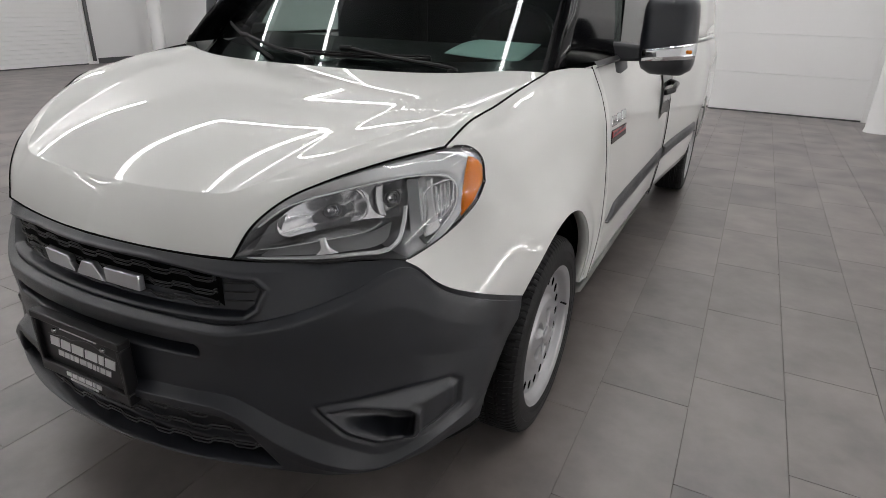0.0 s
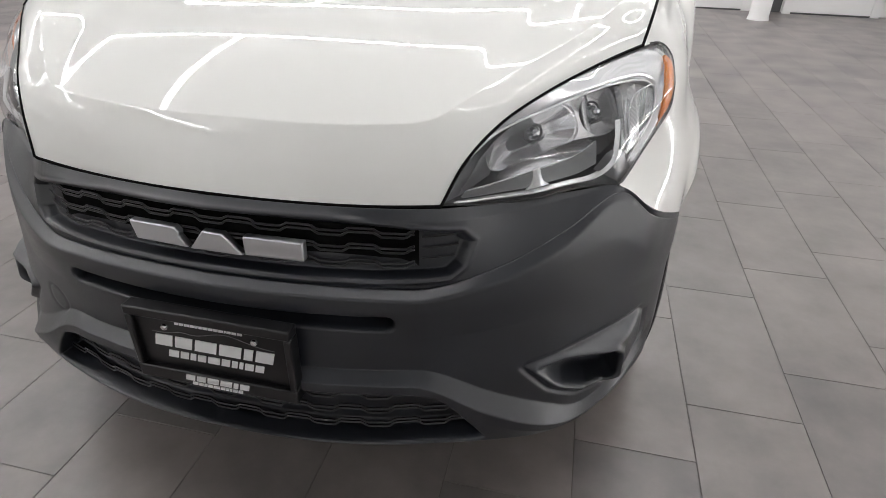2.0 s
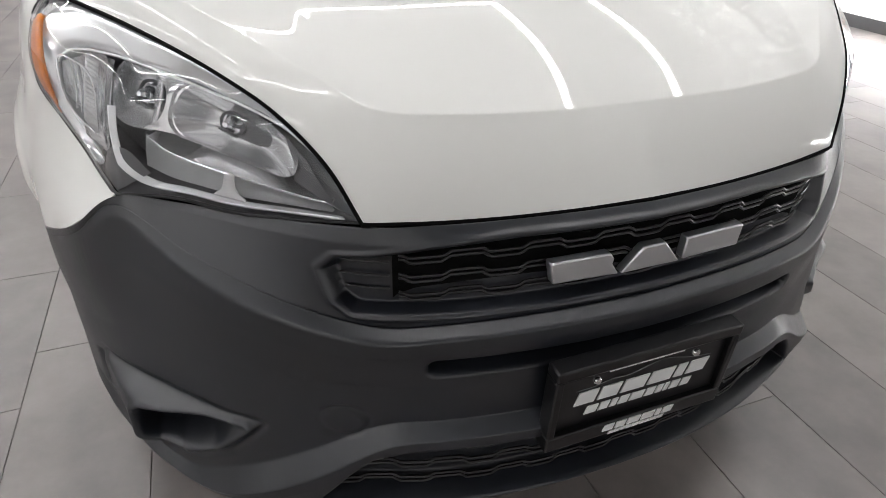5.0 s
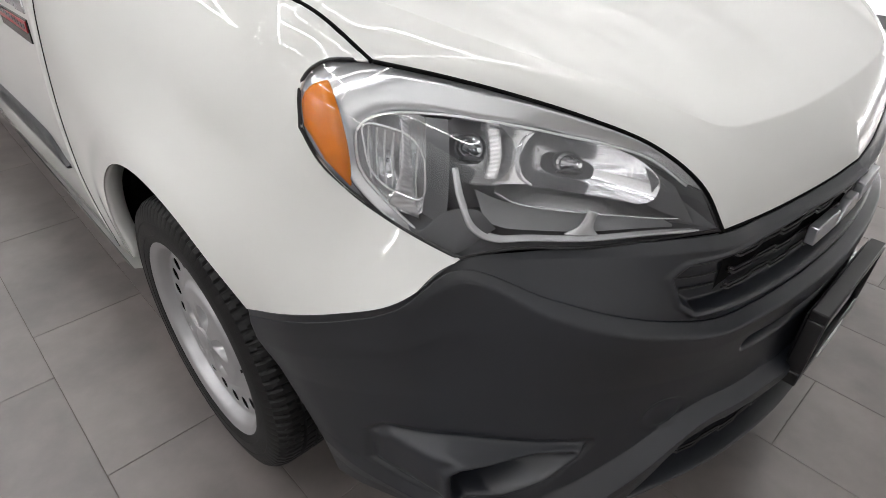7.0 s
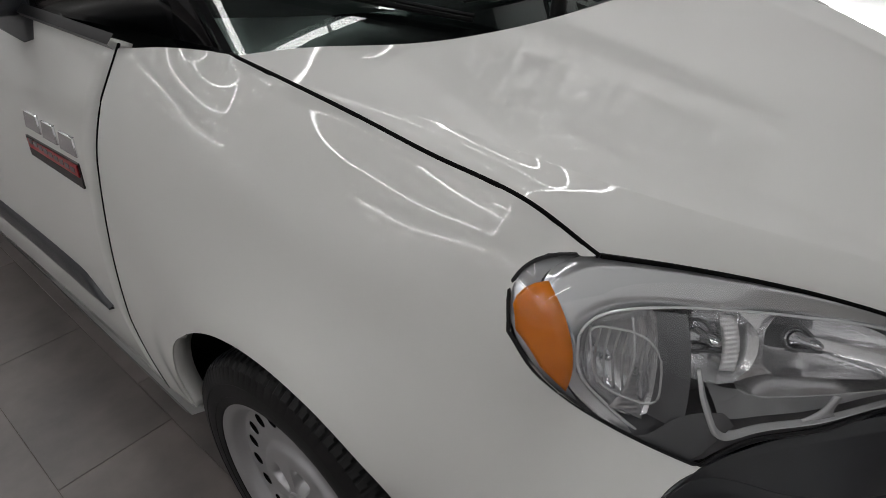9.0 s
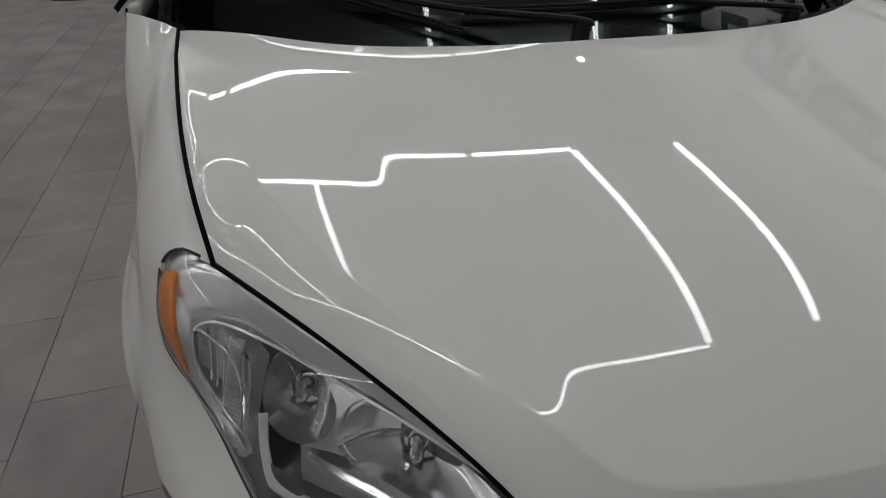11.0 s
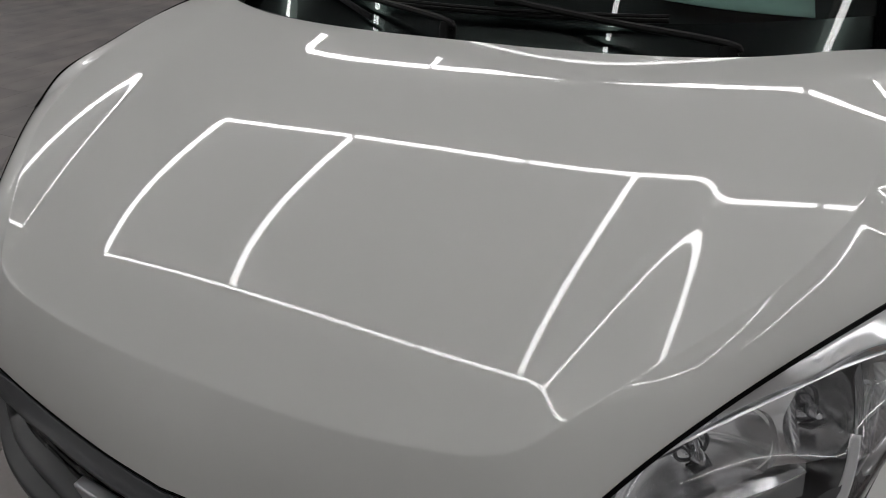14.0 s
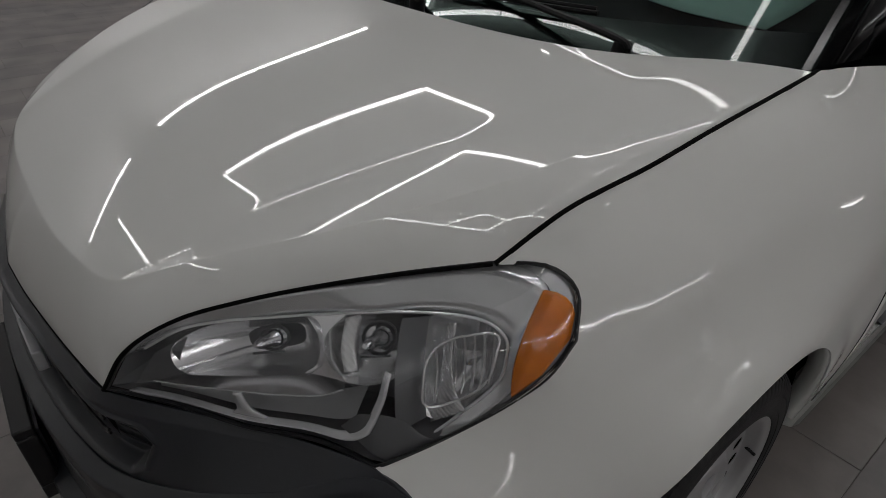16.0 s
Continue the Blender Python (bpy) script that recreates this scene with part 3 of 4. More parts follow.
def print_bars(spans, z0, z1, y, mat, lean=.25):
    for x0, x1 in spans:
        d = lean * (z1 - z0)
        part("printed_bar", prism([(x0, y, z0), (x1, y, z0), (x1 + d, y, z1), (x0 + d, y, z1)], (0, .002, 0)), mat, plate)


def split(x0, x1, widths, gap):
    s = (x1 - x0 - gap * (len(widths) - 1)) / sum(widths)
    out, x = [], x0
    for w in widths:
        out.append((x, x + w * s))
        x += w * s + gap
    return out


print_bars(split(-.068, .066, [1, 1, 1.2, 1.2, .5, 1, 1, 1, 1, 1.1, .4, 1, 1.1, 1.2], .002), .535, .542, .0095, WHITEPRINT)
print_bars(split(-.120, .118, [1, 1, 1.25, 1.25, .5, 1], .006), .480, .506, .0095, WHITEPRINT)
print_bars(split(-.098, .096, [1.1, .9, .6, .9, 1.3, .9, .6, .4, .9, .9], .004), .455, .471, .0095, WHITEPRINT)
print_bars(split(-.064, .066, [1, 1, 1.25, 1.25, .5, 1], .004), .414, .427, -.0015, WHITEPRINT)
print_bars(split(-.052, .052, [1.1, .9, .6, .9, 1.3, .9, .6, .4, .9, .9], .002), .404, .411, -.0015, WHITEPRINT)
part("hill_line", tube([(x, .0105, .511 + .018 * math.exp(-((x - .03) / .05) ** 2) + .006 * math.exp(-((x + .06) / .02) ** 2)) for x in np.linspace(-.12, .125, 30)], .0007, 5), GREYPRINT, plate)
for x in (-.089, .089):
    part("screw", lathe([(.0005, -.008), (.005, -.0075), (.0068, -.005), (.007, .0)], 14, "z"), CHROME, plate).matrix_basis = pose(x, .012, .527, 90, 0, 0) @ pose(0, 0, 0, 180, 0, 0)


# ---- cab side sections ----
def side_profile(z, y=0.0):
    """Half width of the body at height z; it widens a little towards the tail."""
    return knots(z, [.2, .30, .34, .5, .7, .9, 1.0, 1.11], [.835, .859, .869, .890, .898, .889, .872, .838]) + .015 * smooth(1.6, 2.6, y) + .09 * smooth(2.5, 4.0, y)


door_edge = lambda z: float(np.interp(z, [.30, .39, .55, .79, .93, 1.02, 1.108], [1.360, 1.366, 1.366, 1.302, 1.264, 1.232, 1.178]))


# ---- fenders ----
def turned_in(p):
    """Along the body, up the slope of the shoulder, and out from it."""
    p = np.asarray(p, float)
    return np.stack([p[..., 1], (p[..., 2] - p[..., 0]) * .7071, (p[..., 0] + p[..., 2]) * .7071], -1)


def taut_sheet(points, stiff=2e-6):
    """The least bent sheet through points: height over the plane of the first two coordinates."""
    c, n = points[:, :2], len(points)

    def kernel(a):
        r = np.linalg.norm(a[:, None] - c[None], axis=-1) + 1e-9
        return r * r * np.log(r)

    flat = np.concatenate([np.ones((n, 1)), c], 1)
    w = np.linalg.solve(np.block([[kernel(c) + stiff * np.eye(n), flat], [flat.T, np.zeros((3, 3))]]), np.concatenate([points[:, 2], [0, 0, 0]]))
    return lambda a: kernel(a) @ w[:n] + w[n] + a @ w[n + 1:]


def fender_skin(step=.011):
    """Corners and faces of the fender: a taut sheet between lamp, hood, door, arch and bumper."""
    lamp, seam, arch, foot = [[tuple(p) for p in spline(q, 10)] for q in (LAMPOUT[::-1], SEAM, ARCH, FEND)]
    door = [(float(side_profile(z)), door_edge(z) - .002, z) for z in np.linspace(1.1, .34, 60)]
    rim = [(float(side_profile(z)), door_edge(z) + d, z) for d, zs in ((-.002, (.35, .45, .55, .65, .75, .85, .95, 1.03, 1.1)), (.05, (.45, .6, .75, .9, 1.03))) for z in zs]
    held = turned_in(LAMPOUT[1:] + FEND[1:] + ARCH[1:] + SEAM + [(.80, 1.11, 1.105)] + rim)
    # tight shoulder along the hood, then a hollowed flank above the arch flare
    soft, top = taut_sheet(held), turned_in(SEAM)
    rows = [(y, np.interp(y, top[:, 0], top[:, 1]) - d, (m + k * (y - .75)) * (1 - smooth(.93, 1.14, y))) for y in np.arange(.60, 1.12, .065)
            for d, m, k in ((.03, .0022, -.015), (.06, .0028, -.002), (.10, -.0023, -.010), (.15, -.0080, 0), (.21, -.0242, .007), (.28, -.0179, .002)) if y > .65 or d < .2]
    rows = np.array(rows)
    sheet = taut_sheet(np.concatenate([held, np.stack([rows[:, 0], rows[:, 1], soft(rows[:, :2]) + rows[:, 2]], 1)]), 3e-5)
    outline = np.array(lamp + seam[1:] + spline([seam[-1], (.80, 1.11, 1.105), door[0]], 6)[1:-1] + door + arch[::-1] + foot[::-1][1:-1])
    edge = turned_in(outline)
    a, b = np.meshgrid(np.arange(.34, 1.38, step), np.arange(-.40, .28, step), indexing="ij")
    a[:, 1::2] += step / 2
    grid = np.stack([a.ravel(), b.ravel()], 1)
    grid = grid[poly_dist(grid[:, 0], grid[:, 1], edge[:, :2]) < -.006]
    flat = [Vector(p) for p in np.concatenate([edge[:, :2], grid])]
    co, _, faces, *_ = delaunay_2d_cdt(flat, [], [list(range(len(edge)))], 1, 1e-6)
    co = np.array([tuple(p) for p in co])
    h = sheet(co)
    g = np.stack([(h - co[:, 1]) * .7071, co[:, 0], (h + co[:, 1]) * .7071], -1)
    slip = outline - g[:len(edge)]
    for k in range(len(edge), len(g)):
        d = np.linalg.norm(co[k] - edge[:, :2], axis=1)
        if d.min() < .09:
            share = 1 / (d * d + 1e-4) ** 2
            g[k] += share @ slip / share.sum() * (1 - smooth(0, .09, d.min()))
    g[:len(edge)] = outline
    links = np.array([(f[q], f[q - 1]) for f in faces for q in range(len(f))])
    links = np.concatenate([links, links[:, ::-1]])
    count = np.bincount(links[:, 0], minlength=len(g))[:, None]
    for _ in range(6):
        mean = np.zeros_like(g)
        np.add.at(mean, links[:, 0], g[links[:, 1]])
        g[len(edge):] += .5 * (mean / count - g)[len(edge):]
    # shut line: the edges stand back a little from their neighbours
    g[len(lamp) - 4:len(lamp) + len(seam), 0] += .0045
    # flare round the arch
    line = np.array(arch)[:, 1:]
    near = np.min(np.linalg.norm(g[:, None, 1:] - line[None], axis=-1), axis=1)
    g[:, 0] += .005 * smooth(.075, .02, near) * smooth(.60, .70, g[:, 1])
    return g, faces


FG, FF = fender_skin()
for mir in (False, True):
    sgn = -1 if mir else 1
    fd = attach(new("fender", mesh_of("fender", FG * [sgn, 1, 1], [tuple(f)[::-1] if mir else tuple(f) for f in FF], PAINT, 180)), van)
    tagged(fd, "white painted front fender")
    s_ = fd.modifiers.new("thickness", "SOLIDIFY")
    s_.thickness, s_.offset = .004, -1
    crisp(fd)
    # shade of the door's front gap, drawn as a near-black tube
    edge = [(sgn * (float(side_profile(z)) - .0006), door_edge(z) + .0002, z) for z in np.linspace(.337, 1.106, 30)]
    part("gap_shade_strip", tube(edge, .0022, 6), DARK, fd, "dark strip standing in for the shaded gap before the door")
    lip = [tuple(p) for p in spline(ARCH, 6)]
    lp = np.array([[np.array(p) + np.array([.002, 0, 0]) + k * np.array([-.034, 0, 0]) for k in (0, .3, 1)] for p in lip])
    grid_part("arch_lip", lp, PAINT, fd, mirror=mir, flip=True, thick=.002)

# wheel housings
for mir in (False, True):
    for yc, r in ((.935, .365), (4.04, .385)):
        wl = [[(x, yc + r * math.cos(a), .33 + r * math.sin(a)) for x in (.45, .6, .75, .835 + (.12 if yc > 2 else 0))] for a in np.linspace(-.05, math.pi - .42, 34)]
        grid_part("wheel_housing", wl, DARK, van, "dark wheel arch liner", mirror=mir)
        disc = [[(.46, yc, .33), (.46, yc + r * 1.05 * math.cos(a), .33 + r * 1.05 * math.sin(a))] for a in np.linspace(0, 2 * math.pi, 30)]
        grid_part("housing_back", disc, DARK, van, "dark wheel arch liner", mirror=mir)


# ---- headlights ----
def lens_grid(na=60, nb=20):
    top = even(spline(LAMPTOP, 8) + spline(LAMPOUT[:4], 8)[1:], na)
    bot = even(spline(LAMPBOT, 8) + spline(LAMPOUT[3:][::-1], 8)[1:], na)
    b = np.linspace(0, 1, nb + 1)[:, None]
    rows = []
    for i in range(na + 1):
        h = np.linalg.norm(top[i] - bot[i])
        turn = math.exp(-((i / na - .80) / .09) ** 2)
        rows.append(bot[i] + (top[i] - bot[i]) * b + 4 * b * (1 - b) * (h * .13 * np.array([.35, -.85, .35]) + .012 * turn * np.array([.7, -.7, 0])))
    return np.array(rows)


LG = lens_grid()


def lens_at(a, b, depth=0.0):
    """A point behind the lens: a from the inner tip outwards, b from the bottom up."""
    i, j = np.clip(a, 0, 1) * (LG.shape[0] - 1), np.clip(b, 0, 1) * (LG.shape[1] - 1)
    i0, j0 = min(int(i), LG.shape[0] - 2), min(int(j), LG.shape[1] - 2)
    u, w = i - i0, j - j0
    p = LG[i0, j0] * (1 - u) * (1 - w) + LG[i0 + 1, j0] * u * (1 - w) + LG[i0, j0 + 1] * (1 - u) * w + LG[i0 + 1, j0 + 1] * u * w
    return p + depth * np.array([-.35, .87, -.34])


def ribbon(low, high, d_low, d_high, n=8, m=5):
    a = np.array([tuple(p) for p in spline([(*q, 0) for q in low], n)])
    b = np.array([tuple(p) for p in spline([(*q, 0) for q in high], n)])
    return np.array([[lens_at(*(p + (q - p) * t)[:2], d_low + (d_high - d_low) * t) for t in np.linspace(0, 1, m)] for p, q in zip(a, b)])


def dish(a0, b0, ra, rb, rim, deep, low=0.0, n=26, m=6):
    """A reflector bowl with squarish outline, cut flat at b = low."""
    sq = lambda c: math.copysign(abs(c) ** .62, c)
    return np.array([[lens_at(a0 + ra * r * sq(math.cos(w)), max(low, b0 + rb * r * sq(math.sin(w))), rim + deep * (1 - r ** 2.2)) for r in np.linspace(.06, 1, m)] for w in np.linspace(0, 2 * math.pi, n + 1)])


def headlight(mir):
    lamp = tagged(attach(new("headlight"), van), "clear swept-back headlight with amber side marker")
    grid_part("lens", LG, LENS, lamp, "clear polycarbonate lens", mirror=mir, smooth_deg=180)
    sgn = -1 if mir else 1
    seal = [p + np.array([0, .003, -.001]) for p in list(LG[:, -1]) + list(LG[::-1, 0])]
    part("seal", tube([Vector((p[0] * sgn, p[1], p[2])) for p in seal], .0027, 8), SATIN, lamp, "black rubber seal")
    hs = np.array([[lens_at(a, b, .010 + .075 * min(1, 5 * a, 5 * (1 - a)) * min(1, 4 * b, 5 * (1 - b))) for b in np.linspace(0, 1, 25)] for a in np.linspace(0, 1, 41)])
    grid_part("housing", hs, LAMPBLACK, lamp, "dark lamp housing", mirror=mir)
    trim = ribbon([(.12, .93), (.22, .91), (.31, .87), (.39, .84), (.50, .82), (.64, .78), (.75, .70), (.80, .58), (.81, .43), (.795, .24), (.72, .10), (.655, .03)],
                  [(.10, .97), (.20, .985), (.32, .985), (.42, .985), (.54, .985), (.68, .985), (.80, .985), (.87, .84), (.845, .55), (.845, .18), (.78, .035), (.70, .004)], .026, .006)
    grid_part("trim", trim, TRIM, lamp, "brushed aluminium-look trim", mirror=mir, thick=.002, smooth_deg=80)
    wall_ = ribbon([(.12, .93), (.22, .91), (.31, .87), (.39, .84), (.50, .82), (.64, .78), (.75, .70), (.80, .58), (.81, .43), (.795, .24), (.72, .10), (.655, .03)],
                   [(.12, .90), (.22, .885), (.31, .85), (.39, .82), (.50, .80), (.64, .76), (.74, .685), (.785, .57), (.795, .43), (.78, .25), (.71, .12), (.655, .05)], .026, .07)
    grid_part("inner_wall", wall_, LAMPGREY, lamp, "grey inner wall", mirror=mir, smooth_deg=80)
    grid_part("end_cap", ribbon([(.80, .985), (.87, .84), (.845, .55), (.845, .18), (.80, .035)], [(.90, .98), (.962, .86), (.968, .5), (.955, .2), (.89, .02)], .011, .009), TRIM, lamp, "silver end trim", mirror=mir, smooth_deg=80)
    am = ribbon([(.862, .86), (.848, .60), (.838, .32), (.836, .05)], [(.945, .90), (.966, .66), (.966, .44), (.905, .10)], .004, .003)
    grid_part("side_marker", am, AMBER, lamp, "amber side marker", mirror=mir, thick=.004, smooth_deg=80)
    # tray under the bowls, with a bright front edge
    grid_part("tray", ribbon([(.10, .34), (.2, .31), (.35, .30), (.46, .32), (.52, .40)], [(.17, .48), (.23, .45), (.36, .44), (.46, .45), (.50, .50)], .024, .062), REFLECTOR, lamp, "bright mirror shelf under the bowls", mirror=mir)
    grid_part("apron", ribbon([(.07, .16), (.16, .14), (.30, .12), (.44, .12), (.52, .20)], [(.11, .33), (.20, .30), (.34, .29), (.46, .31), (.545, .40)], .030, .050), LAMPGREY, lamp, "grey apron under the tray", mirror=mir)
    edge = [lens_at(a, b, .023) * [sgn, 1, 1] for a, b in ((.085, .52), (.09, .42), (.12, .345), (.2, .31), (.35, .30), (.46, .32), (.52, .40))]
    part("tray_edge", tube(spline(edge, 5), .0011, 6), TRIM, lamp)
    grid_part("reflector", dish(.332, .64, .150, .225, .024, .070, .45, n=64, m=14), REFLECTOR, lamp, "mirror bowl with flat floor", mirror=mir, smooth_deg=75)
    grid_part("reflector", dish(.560, .62, .072, .195, .026, .070, .44, n=64, m=14), REFLECTOR, lamp, "mirror bowl with flat floor", mirror=mir, smooth_deg=75)
    grid_part("bezel", ribbon([(.440, .46), (.466, .52), (.476, .62), (.470, .72), (.450, .82)], [(.530, .45), (.502, .52), (.492, .62), (.498, .72), (.530, .81)], .030, .024, n=6), REFLECTOR, lamp, "waisted mirror column between the bowls", mirror=mir)
    grid_part("bezel", ribbon([(.06, .34), (.10, .55), (.16, .78)], [(.185, .46), (.19, .62), (.225, .84)], .016, .030), LAMPBLACK, lamp, "black inner bezel", mirror=mir)
    grid_part("post", ribbon([(.610, .14), (.622, .45), (.632, .76)], [(.655, .16), (.662, .45), (.668, .74)], .016, .030), LAMPBLACK, lamp, "dark post before the signal chamber", mirror=mir)
    grid_part("flute_panel", ribbon([(.655, .12), (.682, .30), (.694, .50), (.698, .68)], [(.735, .12), (.722, .30), (.718, .50), (.722, .69)], .034, .020), RIBBED, lamp, "bright fluted reflector panel", mirror=mir, thick=.002)
    grid_part("flute_panel", ribbon([(.512, .48), (.510, .62), (.518, .78)], [(.530, .47), (.530, .62), (.540, .79)], .036, .046), RIBBED, lamp, "bright fluted reflector panel", mirror=mir, thick=.002)
    for a, b in ((.355, .66), (.560, .64)):
        p, q = lens_at(a, b, .070), lens_at(a, b, .030)
        ax = [(p + (q - p) * t) * [sgn, 1, 1] for t in np.linspace(0, 1, 8)]
        ring = [lens_at(a + .030 * math.cos(w), b + .085 * math.sin(w), .060) * [sgn, 1, 1] for w in np.linspace(0, 2 * math.pi, 33)]
        part("bulb_rim", tube(ring, .0022, 8, cap=False), LAMPBLACK, lamp, "dark round bulb rim")
        part("bulb", tube(ax, [.012, .012, .011, .008, .0075, .0075, .006, .003], 12), CHROME, lamp, "halogen bulb")
        hood = [(lens_at(a - .018, b - .09, .058), lens_at(a + .022, b - .09, .058)), (lens_at(a - .014, b - .055, .036), lens_at(a + .018, b - .055, .036))]
        grid_part("bulb_shield", [[p * [sgn, 1, 1] for p in row] for row in hood], LAMPBLACK, lamp, "black bulb shield", thick=.003)
    # silver running light strip with its tab
    for (lo, hi) in (([(.045, .140), (.14, .105), (.28, .068), (.42, .054), (.50, .074), (.56, .18), (.600, .34), (.618, .50)], [(.052, .162), (.147, .138), (.28, .105), (.42, .092), (.490, .110), (.545, .21), (.585, .36), (.605, .51)]),):
        grid_part("light_strip", ribbon(lo, hi, .008, .018, m=6), STRIP, lamp, "silver light strip", mirror=mir, thick=.004, smooth_deg=80)
    grid_part("tab", ribbon([(.275, .12), (.298, .20), (.306, .33)], [(.350, .12), (.330, .20), (.326, .34)], .014, .012, m=3), STRIP, lamp, "silver tab", mirror=mir, thick=.003)
    # turn signal chamber
    grid_part("signal_bowl", dish(.722, .43, .083, .33, .030, .050, n=48, m=10), REFLECTOR, lamp, "mirror signal reflector", mirror=mir, smooth_deg=60)
    ring = [lens_at(.732 + .062 * math.copysign(abs(math.cos(w)) ** .6, math.cos(w)) + .02 * math.sin(w), .42 + .20 * math.copysign(abs(math.sin(w)) ** .6, math.sin(w)), .016) * [sgn, 1, 1] for w in np.linspace(0, 2 * math.pi, 41)]
    part("signal_rim", tube(ring, .0014, 8, cap=False), TRIM, lamp, "bright rounded signal rim")
    grid_part("signal_cover", ribbon([(.66, .56), (.69, .63), (.76, .63), (.80, .52)], [(.655, .28), (.68, .20), (.72, .18), (.775, .26)], .020, .018), LENS, lamp, "clear inner cover", mirror=mir, smooth_deg=180)
    for k in range(7):
        a = .672 + .017 * k
        rib_ = [lens_at(a + .006 * t, .24 + .36 * t, .032 + .010 * math.sin(math.pi * t)) * [sgn, 1, 1] for t in np.linspace(0, 1, 6)]
        part("signal_rib", tube(rib_, .0016, 6), RIBBED, lamp)
    line = [lens_at(a, b, .0245) * [sgn, 1, 1] for a, b in ((.12, .93), (.22, .91), (.31, .87), (.39, .84), (.50, .82), (.64, .78), (.75, .70), (.80, .58), (.81, .43), (.795, .24), (.72, .10), (.655, .03))]
    part("trim_edge", tube(spline(line, 5), .0018, 8), STRIP, lamp, "bright trim edge")
    p, q = lens_at(.73, .42, .068), lens_at(.73, .42, .040)
    part("signal_bulb", tube([(p + (q - p) * t) * [sgn, 1, 1] for t in np.linspace(0, 1, 6)], [.006, .007, .007, .007, .005, .002], 12), CHROME, lamp, "clear signal bulb")
    grid_part("lower_cover", ribbon([(.58, .0), (.60, .0), (.64, .0), (.68, .004)], [(.50, .16), (.56, .30), (.62, .22), (.655, .05)], .010, .016), LAMPBLACK, lamp, "black lower corner", mirror=mir)
    return lamp


for mir in (False, True):
    headlight(mir)


# ---- wheels ----
def tyre_mesh(parent):
    prof = [(.219, -.092), (.225, -.102), (.236, -.106), (.258, -.110), (.285, -.107), (.302, -.099), (.311, -.088), (.3155, -.074), (.3165, -.058), (.309, -.056), (.309, -.048), (.3168, -.046),
            (.317, -.026), (.309, -.024), (.309, -.016), (.317, -.014), (.317, .014), (.309, .016), (.309, .024), (.317, .026), (.3168, .046), (.309, .048), (.309, .056), (.3165, .058),
            (.3155, .074), (.311, .088), (.302, .099), (.285, .105), (.272, .1075), (.270, .1065), (.258, .108), (.244, .1075), (.243, .1065), (.236, .106), (.228, .1045), (.219, .097)]
    n = 480
    g = np.zeros((n, len(prof), 3))
    for k in range(n):
        w = 2 * math.pi * k / n
        for j, (r, a) in enumerate(prof):
            rr = r
            if r > .298 and abs(a) > .047 and (k + int(abs(a) * 40)) % 5 == 0:
                rr -= .005 * smooth(.045, .056, abs(a))
            if r > .3165 and abs(a) < .046 and (k + int(a * 90)) % 6 == 3:
                rr -= .005
            g[k, j] = (a, rr * math.cos(w), rr * math.sin(w))
    grid_part("tyre", g, RUBBER, parent, "black rubber tyre with worn-in tread", close_u=True, smooth_deg=25)


